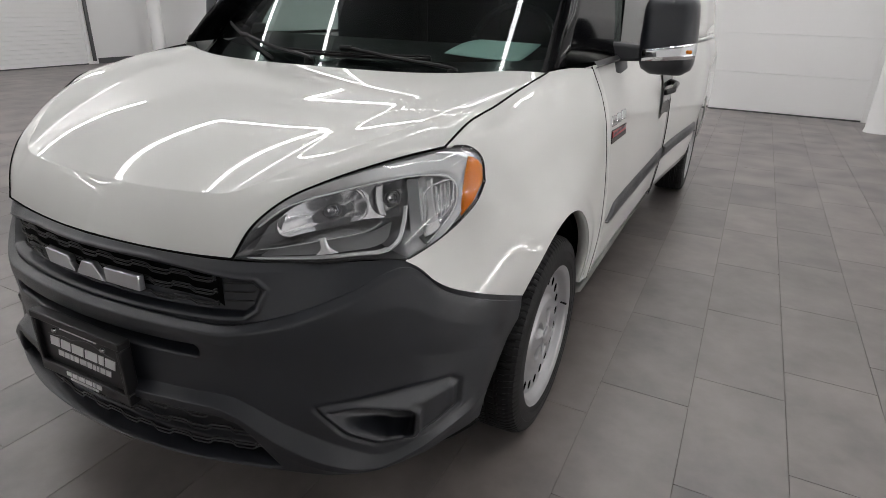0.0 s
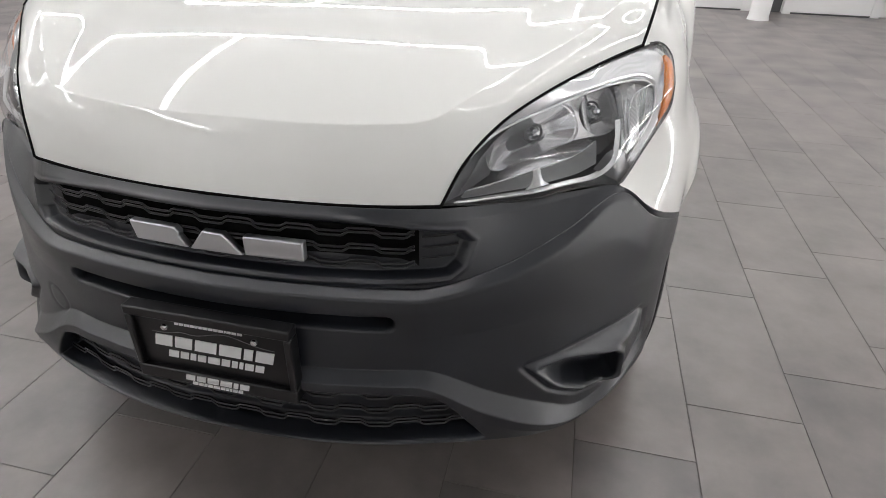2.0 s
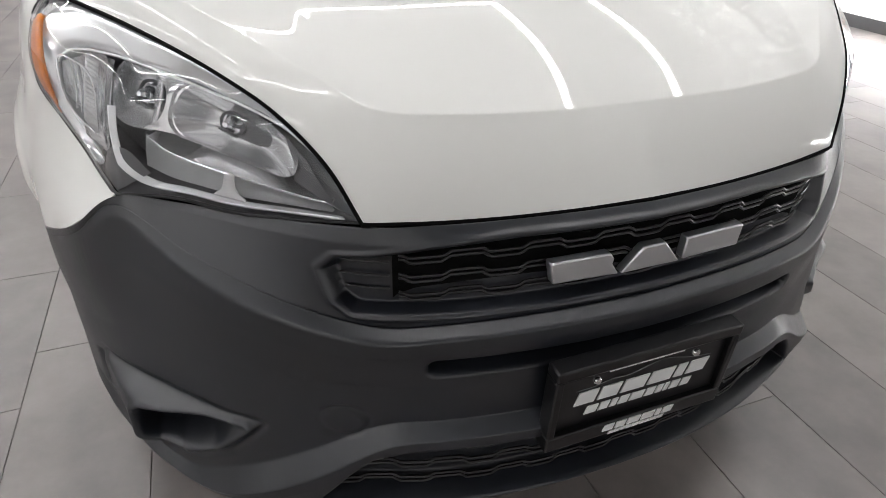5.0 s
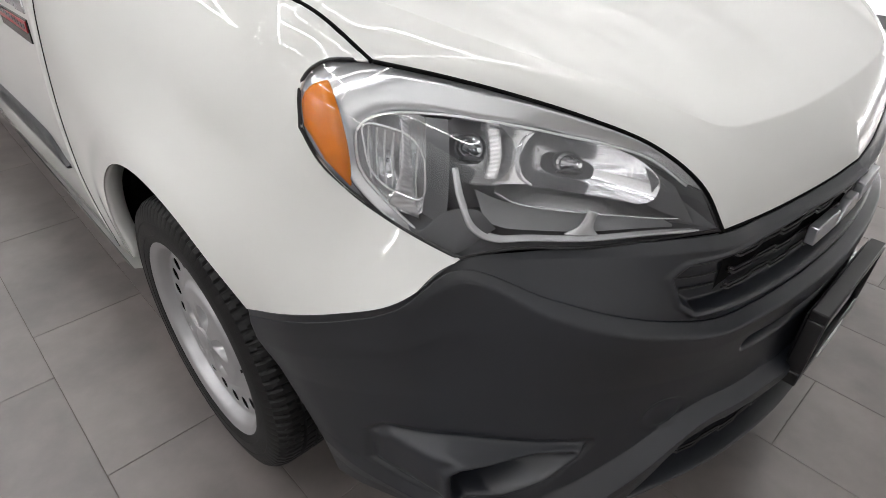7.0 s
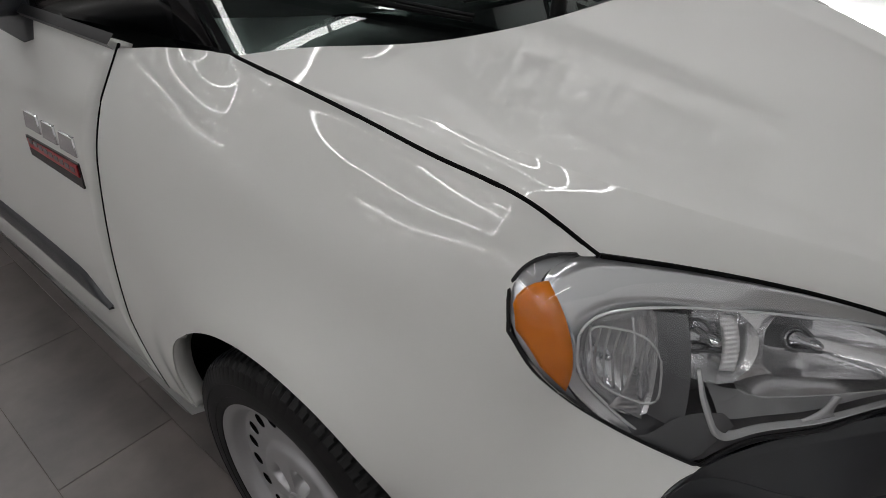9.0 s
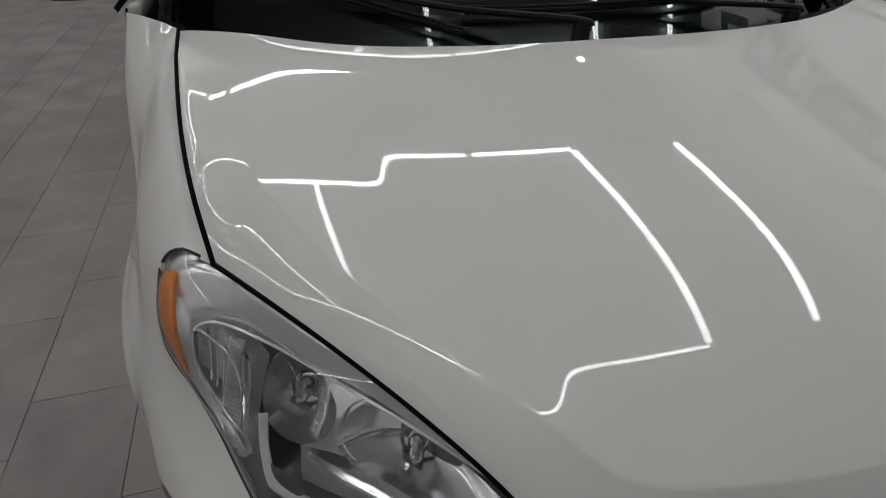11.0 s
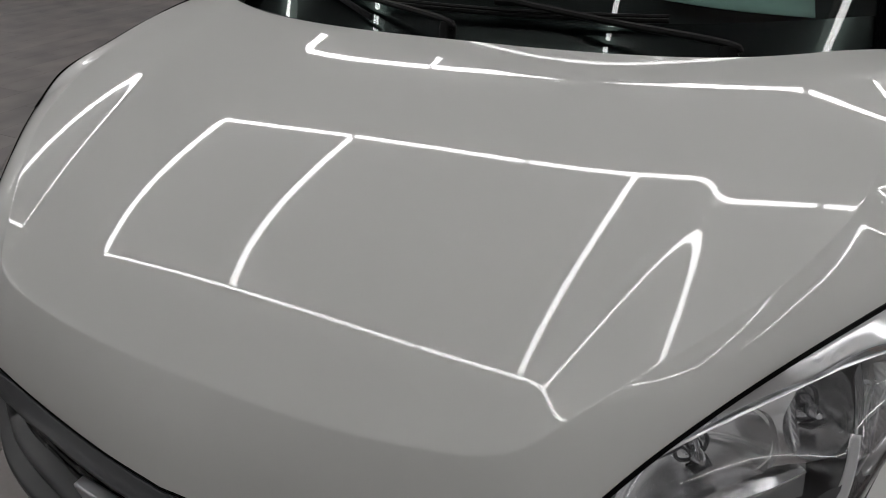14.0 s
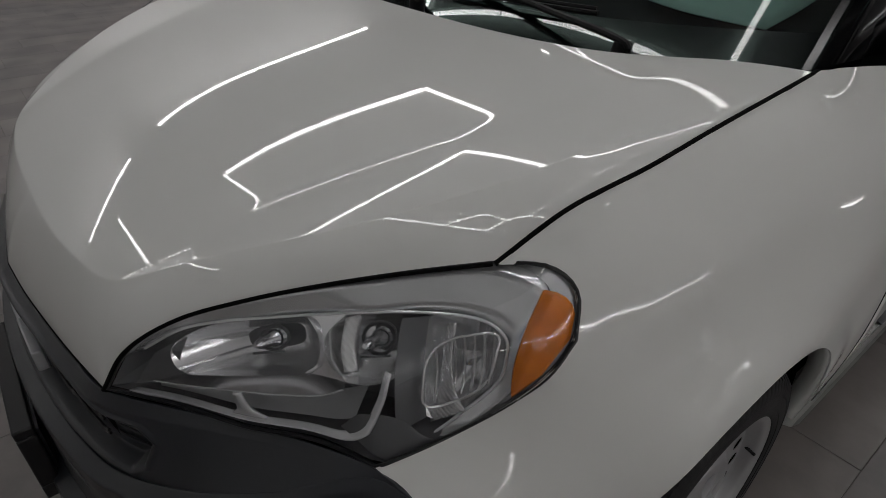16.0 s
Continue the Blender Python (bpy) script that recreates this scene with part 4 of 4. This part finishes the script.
def rim_mesh(parent):
    """Steel wheel face with a ring of oval vents cut through it; a is along the axle."""
    face = lambda r: float(knots(r, [.0, .03, .05, .088, .112, .121, .128, .140, .152, .190, .196, .203, .211, .2265], [.092, .092, .090, .088, .085, .078, .073, .072, .072, .072, .073, .084, .096, .103]))
    verts, faces, mats = [], [], []

    def put(a, r, w):
        verts.append((a, r * math.cos(w), r * math.sin(w)))
        return len(verts) - 1

    n = 200
    for rs in (np.concatenate([np.linspace(.012, .04, 6), np.linspace(.044, .075, 12), np.linspace(.08, .152, 26)]), np.linspace(.190, .2265, 20)):
        rings = []
        for k in range(n):
            w = 2 * math.pi * k / n
            lug = float(smooth(.35, .8, .5 + .5 * math.cos(5 * w)))
            rings.append([put(face(r) - .034 * math.exp(-((r - .060) / .017) ** 2) * lug, r, w) for r in rs])
        for k in range(n):
            for q in range(len(rs) - 1):
                faces.append((rings[k][q], rings[k][q + 1], rings[(k + 1) % n][q + 1], rings[(k + 1) % n][q]))
                mats.append(0)
    # one sector round each vent: oval edge, outer edge, and the wall going in
    half = math.pi / 20
    for k in range(20):
        w0 = 2 * math.pi * k / 20
        loops = [[], [], [], []]
        for q in range(40):
            p = 2 * math.pi * q / 40
            c, d = math.cos(p), math.sin(p)
            sc = min(1 / max(abs(c), 1e-6), 1 / max(abs(d), 1e-6))
            ow, orr = half * sc * c, .171 + .019 * sc * d
            iw, ir = .0148 / .171 * c, .171 + .0158 * d
            loops[0].append(put(.072, orr, w0 + ow))
            loops[1].append(put(.072, ir * .93 + orr * .07, w0 + iw * .93 + ow * .07))
            loops[2].append(put(.0706, ir, w0 + iw))
            loops[3].append(put(.058, ir, w0 + iw))
        # the vent walls are coloured near-black in place of their shade
        for lo, hi, mt in ((0, 1, 0), (1, 2, 0), (2, 3, 1)):
            for q in range(40):
                faces.append((loops[lo][q], loops[hi][q], loops[hi][(q + 1) % 40], loops[lo][(q + 1) % 40]))
                mats.append(mt)
    me = mesh_of("rim", verts, faces, [SILVER, DARK], 32)
    me.polygons.foreach_set("material_index", mats)
    rim = attach(new("rim", me), parent)
    tagged(rim, "silver painted steel wheel with oval vents")
    # near-black ring behind the vents, its colour standing in for shade
    part("vent_shade", lathe([(.10, .050), (.198, .046)], 48), DARK, parent, "near-black ring standing in for the shade behind the vents")
    part("hub_cap", lathe([(.0005, .101), (.020, .100), (.027, .096), (.030, .082)], 24), SILVER, parent)
    part("inner_barrel", lathe([(.2265, .0995), (.219, .05), (.210, -.09), (.224, -.1)], 48), SILVER, parent)
    for k in range(5):
        w = 2 * math.pi * k / 5
        b = lathe([(.0005, .068), (.007, .068), (.0085, .065), (.0085, .040)], 6)
        bmesh.ops.translate(b, vec=(0, .056 * math.cos(w), .056 * math.sin(w)), verts=b.verts)
        part("wheel_bolt", b, SILVER, parent)
    part("valve", tube([(.072, .203, .02), (.100, .196, .02)], .0035, 8), RUBBER, parent, "rubber valve stem")


wheel = tagged(attach(new("wheel"), van), "black tyre on a silver painted steel wheel")
tyre_mesh(wheel)
rim_mesh(wheel)
WX = .762
wheel.location = (WX, .923, .316)
for x, y, rz, spin in ((WX + .10, 4.06, 0, 25), (-WX, .923, 180, 10), (-WX - .10, 4.06, 180, 40)):
    copy_thing(wheel, pose(x, y, .316, 0, 0, rz) @ pose(0, 0, 0, spin, 0, 0))


# ---- cab and cargo body ----
def body_cols(y0_of, y1, arch=None, n=26):
    rows = []
    for k in np.linspace(0, 1, n):
        r = []
        for v in np.linspace(0, 1, 22):
            z = .335 + (1.108 - .335) * v
            y = y0_of(z) * (1 - k) + y1 * k
            if arch is not None:
                d = y - arch
                zb = .316 + math.sqrt(max(0, .375 ** 2 - d * d)) if abs(d) < .375 else .335
                z = max(zb, .335) + (1.108 - max(zb, .335)) * v
            r.append((float(side_profile(z, y)), y, z))
        rows.append(r)
    return np.array(rows)


for mir in (False, True):
    sgn = -1 if mir else 1
    front_door = tagged(attach(new("front_door"), van), "white front door with black mirror corner")
    grid_part("door_skin", body_cols(lambda z: door_edge(z) + .0025, 2.68), PAINT, front_door, mirror=mir, thick=.02, smooth_deg=60)
    grid_part("sill", [[(x, y, z) for x, z in ((.882, .338), (.872, .318), (.84, .305), (.70, .30))] for y in np.linspace(1.27, 3.64, 12)], PAINT, van, "white painted sill", mirror=mir)
    panel = grid_part("side_panel", body_cols(lambda z: 2.687, 4.68, 4.04, 60), PAINT, van, "white cargo side panel", mirror=mir, thick=.01, smooth_deg=60)
    # upper body over the belt line
    up = [[(x + (.09 * float(smooth(2.5, 4.0, y)) if x else 0), y, z) for x, z in ((.852, 1.108), (.838, 1.2), (.80, 1.45), (.752, 1.68), (.70, 1.80), (.58, 1.86), (0, 1.885))] for y in np.linspace(2.43, 4.70, 24)]
    grid_part("upper_side", up, PAINT, van, "white cargo upper side and roof", mirror=mir, thick=.01, smooth_deg=60)
    # side glass, pillar and quarter trim
    glass = [[(.848 - .0 * k, 1.52 + .86 * k, 1.115), (.80, 1.72 + .66 * k, 1.43), (.745, 1.90 + .48 * k, 1.68)] for k in np.linspace(0, 1, 6)]
    grid_part("side_window", glass, WINDSHIELD, front_door, "dark tinted side window", mirror=mir, smooth_deg=80)
    quarter = [[(.760 + .088 * k, 1.075 + .455 * k, 1.104 + .008 * k), (.745 + .07 * k, 1.23 + .40 * k, 1.25), (.705 + .065 * k, 1.45 + .34 * k, 1.45), (.655 + .085 * k, 1.74 + .20 * k, 1.65)] for k in np.linspace(0, 1, 8)]
    grid_part("corner_trim", quarter, GLOSSBLACK, van, "gloss black pillar and corner window", mirror=mir, thick=.012, smooth_deg=80)
    grid_part("belt_strip", [[(.852, y, 1.102), (.858, y, 1.110), (.846, y, 1.122)] for y in np.linspace(1.17, 2.38, 10)], SATIN, front_door, "black belt strip", mirror=mir)
    # side moulding, tapered at its front
    mg = []
    for y in np.linspace(1.448, 2.66, 40):
        t = smooth(1.448, 1.56, y)
        zc, h = .548 - .012 * (1 - t), .036 * t + .004
        mg.append([(float(side_profile(zc + h * q, y)) + .012 * math.sqrt(max(0, 1 - q * q)), y, zc + h * q) for q in np.linspace(-1, 1, 9)])
    grid_part("side_moulding", mg, PLASTIC, front_door, "black plastic side moulding", mirror=mir)
    mg2 = [[(float(side_profile(.548 + .04 * q, y)) + .012 * math.sqrt(max(0, 1 - q * q)), y, .548 + .04 * q) for q in np.linspace(-1, 1, 9)] for y in np.linspace(2.71, 3.62, 20)]
    grid_part("side_moulding", mg2, PLASTIC, panel, "black plastic side moulding", mirror=mir)
    rail = [[(float(side_profile(1.09, y)) + .004 * (1 - q * q), y, 1.085 + .010 * q) for q in (-1, 0, 1)] for y in np.linspace(3.5, 4.45, 12)]
    grid_part("rail_slot", rail, SATIN, panel, "black sliding door rail slot", mirror=mir)
    # near-black tube drawn for the shade in the door's rear gap
    gap = [(sgn * (float(side_profile(z, 2.684)) + .0005), 2.6835, z) for z in np.linspace(.31, 1.10, 20)]
    part("gap_shade_strip", tube(gap, .0035, 6), DARK, panel, "dark strip standing in for the shaded door gap")
    # emblem on the door
    em = tagged(attach(new("door_emblem"), van), "chrome blocks over a red and black badge")
    for ya, yb in ((1.345, 1.415), (1.425, 1.490), (1.500, 1.572)):
        part("emblem_block", prism([(sgn * (float(side_profile(z)) + .004), y, z) for y, z in ((ya, .904), (yb, .902), (yb - .008, .936), (ya + .004, .938))], (sgn * -.010, 0, 0)), CHROME, em, bevel=.002)
    part("badge_plate", prism([(sgn * (float(side_profile(z)) + .003), y, z) for y, z in ((1.350, .846), (1.590, .842), (1.590, .882), (1.350, .892))], (sgn * -.010, 0, 0)), GLOSSBLACK, em, "black badge plate")
    part("badge_band", prism([(sgn * (float(side_profile(z)) + .0045), y, z) for y, z in ((1.356, .866), (1.582, .861), (1.582, .878), (1.356, .888))], (sgn * -.004, 0, 0)), RED, em, "red badge band")
    for k in range(9):
        ya = 1.366 + k * .0235
        part("printed_bar", prism([(sgn * (float(side_profile(z)) + .0056), y, z) for y, z in ((ya, .872), (ya + .017, .871), (ya + .017, .880), (ya, .881))], (sgn * -.002, 0, 0)), GREYPRINT, em)
    # door handle in its pocket
    cup = [[(float(side_profile(z, y)) + .003 + .010 * math.sin(math.pi * a), y, z) for a, z in ((a, .78 + .24 * a + .012 * math.sin(math.pi * b)) for a in np.linspace(0, 1, 9))] for b, y in ((b, 2.36 + .26 * b) for b in np.linspace(0, 1, 9))]
    grid_part("handle_pocket", cup, GLOSSBLACK, front_door, "black handle pocket", mirror=mir, smooth_deg=80)
    part("door_handle", tube([(sgn * .915, 2.42, .90), (sgn * .945, 2.45, .91), (sgn * .945, 2.56, .93), (sgn * .915, 2.59, .935)], .014, 10), SATIN, front_door, "black pull handle")
    # outside mirror
    mirror = tagged(attach(new("side_mirror"), van), "large black outside mirror with clear indicator")
    shell = []
    for k in np.linspace(0, 1, 16):
        z = 1.066 + .252 * k
        wx = knots(k, [0, .08, .3, .6, .9, 1], [.055, .082, .090, .088, .080, .045])
        dy = knots(k, [0, .08, .3, .6, .9, 1], [.05, .085, .10, .10, .085, .05])
        xc = 1.003 - .008 * k
        shell.append([(sgn * (xc + wx * np.sign(math.cos(w)) * abs(math.cos(w)) ** .55), 1.56 - (dy if math.sin(w) > 0 else .035) * abs(math.sin(w)) ** .6, z) for w in np.linspace(0, 2 * math.pi, 41)])
    grid_part("shell", shell, PLASTIC, mirror, "black grained mirror shell", smooth_deg=60)
    for kk in (0, 15):
        bmm = bmesh.new()
        bmm.faces.new([bmm.verts.new(p) for p in shell[kk][:-1]])
        part("shell_end", bmm, PLASTIC, mirror)
    ind = [[(sgn * (.932 + .162 * k), 1.462 - .012 * math.sin(math.pi * k) + .05 * max(0, k - .8) * 4, 1.128 + .020 * k + h * (.018 + .006 * k)) for h in (-1, -.4, .4, 1)] for k in np.linspace(0, 1, 14)]
    grid_part("indicator", ind, CHROME, mirror, "clear ribbed indicator", thick=.012)
    part("indicator_bulb", tube([(sgn * 1.075, 1.468, 1.145), (sgn * 1.082, 1.472, 1.145)], .006, 8), AMBER, mirror, "amber bulb")
    part("arm", prism([(sgn * .80, 1.50, 1.10), (sgn * .93, 1.50, 1.105), (sgn * .93, 1.50, 1.155), (sgn * .80, 1.50, 1.165)], (0, .09, 0)), PLASTIC, mirror, bevel=.012)
    part("foot", prism([(sgn * .835, 1.46, 1.075), (sgn * .865, 1.50, 1.06), (sgn * .87, 1.60, 1.07), (sgn * .85, 1.66, 1.11), (sgn * .84, 1.50, 1.13)], (sgn * -.02, 0, .01)), PLASTIC, mirror, bevel=.004)

part("rear_panel", box_bm(-.84, .84, 4.68, 4.72, .35, 1.86), PAINT, van, "white rear doors", bevel=.02)
part("underbody", box_bm(-.62, .62, .30, 4.6, .20, .30), DARK, van, "dark underbody")
# wider unseen slab, added so less light leaks under the van
part("underbody", box_bm(-.80, .80, 1.34, 3.62, .22, .31), DARK, van, "dark underbody")
# unseen pan following the bumper's bottom edge, added to block light below it
pan = [(p[0] * .985, p[1] + .012, .250) for p in R_BOT[::12]]
part("shade_pan", prism([(-x, y, z) for x, y, z in pan[::-1]] + pan[1:] + [(.62, .56, .250), (-.62, .56, .250)], (0, 0, .012)), DARK, van, "unseen dark pan added to shade the floor under the bumper")
part("engine_bay", box_bm(-.44, .44, .24, 1.0, .30, .66), DARK, van, "dark engine bay")

# windshield, cowl, wipers and dashboard
CW = spline(COWL, 8)


def cowl_at(u, back, dz):
    b = by_x(CW, [abs(u) * .742])[0]
    return np.array([math.copysign(b[0], u) if u else 0, b[1] + back, b[2] + dz])


def glass_at(u, t):
    p0 = np.array([u * .716, .98 + .13 * u * u, 1.0315 + .016 * u * u])
    p1 = np.array([u * .611, 1.85 + .13 * u * u, 1.80])
    return p0 + (p1 - p0) * t + np.array([0, -.007, .007]) * 4 * t * (1 - t)


US = np.linspace(-1, 1, 49)
roof = [[glass_at(u, .80) * (1 - k) + np.array([u * .70, 2.44, 1.885 - .085 * u * u]) * k + np.array([0, 0, .045 * math.sin(math.pi * k) * (1 - k)]) for k in np.linspace(0, 1, 10)] for u in US]
grid_part("cab_roof", roof, PAINT, van, "white cab roof", thick=.01, smooth_deg=60, flip=True)
for sgn in (-1, 1):
    rail = [[np.array(roof[-1 if sgn > 0 else 0][q]) * (1 - k) + np.array([sgn * .745, 1.90 + .054 * q, 1.685]) * k for k in (0, .5, 1)] for q in range(10)]
    grid_part("roof_rail", rail, PAINT, van, "white roof edge over the door", flip=sgn < 0)
grid_part("windshield", [[glass_at(u, t) for t in np.linspace(0, .80, 20)] for u in US], WINDSHIELD, van, "tinted windshield glass", smooth_deg=180)
grid_part("windshield_border", [[glass_at(u, t) + np.array([0, .004, -.004]) for t in np.linspace(0, .075 + .02 * u * u, 4)] for u in US], GLOSSBLACK, van, "black glass border", smooth_deg=180)
grid_part("cowl_panel", [[cowl_at(u, .002, -.014), cowl_at(u, .02, -.032), cowl_at(u, .05, -.034), glass_at(u, .005) + np.array([0, -.004, .006])] for u in US], SATIN, van, "black plastic cowl panel")
for sgn in (-1, 1):
    grid_part("pillar_trim", [[glass_at(sgn * 1.0, t) + np.array([sgn * q * .045, q * .02, -.012 * q - .002]) for q in (-.35, 0, .5, 1)] for t in np.linspace(0, .80, 14)], GLOSSBLACK, van, "gloss black windshield pillar", flip=sgn > 0)


def wiper(pivot_u, tip_u, tip_t, blade_u0, blade_t0, blade_u1, blade_t1):
    w = tagged(attach(new("wiper"), van), "black windshield wiper at rest")
    up = np.array([0, -.012, .018])
    p = [cowl_at(pivot_u, .055, -.005), cowl_at(pivot_u, .05, .020), glass_at(tip_u * .5 + pivot_u * .5, tip_t * .6) + up * 1.6, glass_at(tip_u, tip_t) + up * 1.3]
    part("arm", tube(spline(p, 6), .0065, 8), WIPER, w)
    bl = [glass_at(blade_u0 + (blade_u1 - blade_u0) * k, blade_t0 + (blade_t1 - blade_t0) * k) + up * .75 for k in np.linspace(0, 1, 24)]
    part("blade", tube(bl, .005, 8), WIPER, w)
    part("spoiler", tube([q + np.array([0, -.005, .009]) for q in bl], .0035, 6), WIPER, w)
    part("joint", tube([glass_at(tip_u - .03, tip_t) + up * 1.2, glass_at(tip_u + .03, tip_t) + up * 1.2], .010, 8), WIPER, w)
    part("pivot_cap", lathe([(.0005, .03), (.014, .028), (.017, .012), (.017, -.01)], 16, "z"), WIPER, w).location = Vector(cowl_at(pivot_u, .055, -.01))


wiper(.63, .06, .088, -.34, .068, .50, .070)
wiper(-.06, -.66, .100, -.90, .145, -.36, .030)
dash = [[(x, y + .09 * (x / .8) ** 2, z) for y, z in ((1.05, 1.04), (1.15, 1.075), (1.30, 1.108), (1.48, 1.13), (1.60, 1.12), (1.68, 1.06), (1.70, .80), (1.72, .4))] for x in np.linspace(-.80, .80, 17)]
grid_part("dashboard", dash, DASH, van, "dark grey plastic dashboard", thick=.01)
grid_part("cab_back", [[(x, 2.42, z) for z in (.4, 1.1, 1.84)] for x in np.linspace(-.8, .8, 5)], DASH, van, "dark cab partition")
grid_part("cab_floor", [[(x, y, .42) for y in (1.5, 2.42)] for x in (-.8, .8)], DASH, van, "dark cab floor")
for sgn in (-1, 1):
    seat = bmesh.new()
    for b in ((.20, .68, 1.95, 2.08, .75, 1.32), (.20, .68, 1.70, 2.10, .62, .80), (.33, .55, 1.98, 2.06, 1.34, 1.52)):
        x0, x1 = sorted((b[0] * sgn, b[1] * sgn))
        bmesh.ops.create_cube(seat, size=1, matrix=Matrix.Translation(((x0 + x1) / 2, (b[2] + b[3]) / 2, (b[4] + b[5]) / 2)) @ Matrix.Diagonal((x1 - x0, b[3] - b[2], b[5] - b[4], 1)))
    part("seat", seat, DASH, van, "dark cloth front seat", bevel=.03)
whl = [(.40 + .18 * math.cos(a), 1.66 + .05 * math.sin(a), 1.10 + .17 * math.sin(a)) for a in np.linspace(0, 2 * math.pi, 40)]
part("steering_wheel", tube(whl, .014, 8, cap=False), DASH, van, "dark steering wheel")
sheet = thing("paper_sheet", "pale green folded paper lying on the dashboard", "paper")
c = [np.array(p) for p in ((.31, 1.24, 1.112), (.60, 1.19, 1.106), (.60, 1.41, 1.148), (.35, 1.46, 1.150))]
grid_part("sheet", [[(c[0] * (1 - a) + c[1] * a) * (1 - b) + (c[3] * (1 - a) + c[2] * a) * b + np.array([0, -.025 * math.sin(math.pi * a) * (1 - b), .012 * math.sin(2.5 * a + 1) * math.sin(math.pi * b)]) for b in np.linspace(0, 1, 9)] for a in np.linspace(0, 1, 9)], PAPER, sheet, thick=.0015)


# ---- floor tiles ----
TW, TL = .3025, .607


def tile_verts(x0, x1, y0, y1, e=.0006):
    v = [(x0, y0, -.009), (x1, y0, -.009), (x1, y1, -.009), (x0, y1, -.009), (x0, y0, -e), (x1, y0, -e), (x1, y1, -e), (x0, y1, -e),
         (x0 + e, y0 + e, 0), (x1 - e, y0 + e, 0), (x1 - e, y1 - e, 0), (x0 + e, y1 - e, 0)]
    f = [(8, 9, 10, 11)]
    for a, b in ((0, 4), (4, 8)):
        f += [(a + k, a + (k + 1) % 4, b + (k + 1) % 4, b + k) for k in range(4)]
    return v, f


tile_me = mesh_of("tile", *tile_verts(-TW / 2 + .0010, TW / 2 - .0010, -TL / 2 + .0010, TL / 2 - .0010), TILE, 20)
rest_v, rest_f = [], []
for c in range(int((X0 - 1.0) / TW) - 1, int((X1 - 1.0) / TW) + 1):
    xa = 1.0 + c * TW
    if xa < X0 or xa + TW > X1 + .1:
        continue
    off = (.62 + .205 * c) % TL
    r = int((Y0 - off) / TL) - 1
    while off + r * TL < Y1:
        y = off + (r + .5) * TL
        x = xa + TW / 2
        if -2.0 < x < 3.1 and -1.0 < y < 4.0:
            t = attach(new("tile", tile_me), floor)
            t.location = (x, y, 0)
        elif y > Y0 - .3:
            v, f = tile_verts(x - TW / 2 + .0010, x + TW / 2 - .0010, y - TL / 2 + .0010, min(Y1, y + TL / 2 - .0010))
            n = len(rest_v)
            rest_v += v
            rest_f += [tuple(k + n for k in q) for q in f]
        r += 1
far_tiles = attach(new("far_tiles", mesh_of("far_tiles", rest_v, rest_f, TILE_FAR, 20)), floor)
tagged(far_tiles, "grey floor tiles further off", kind="stuff")
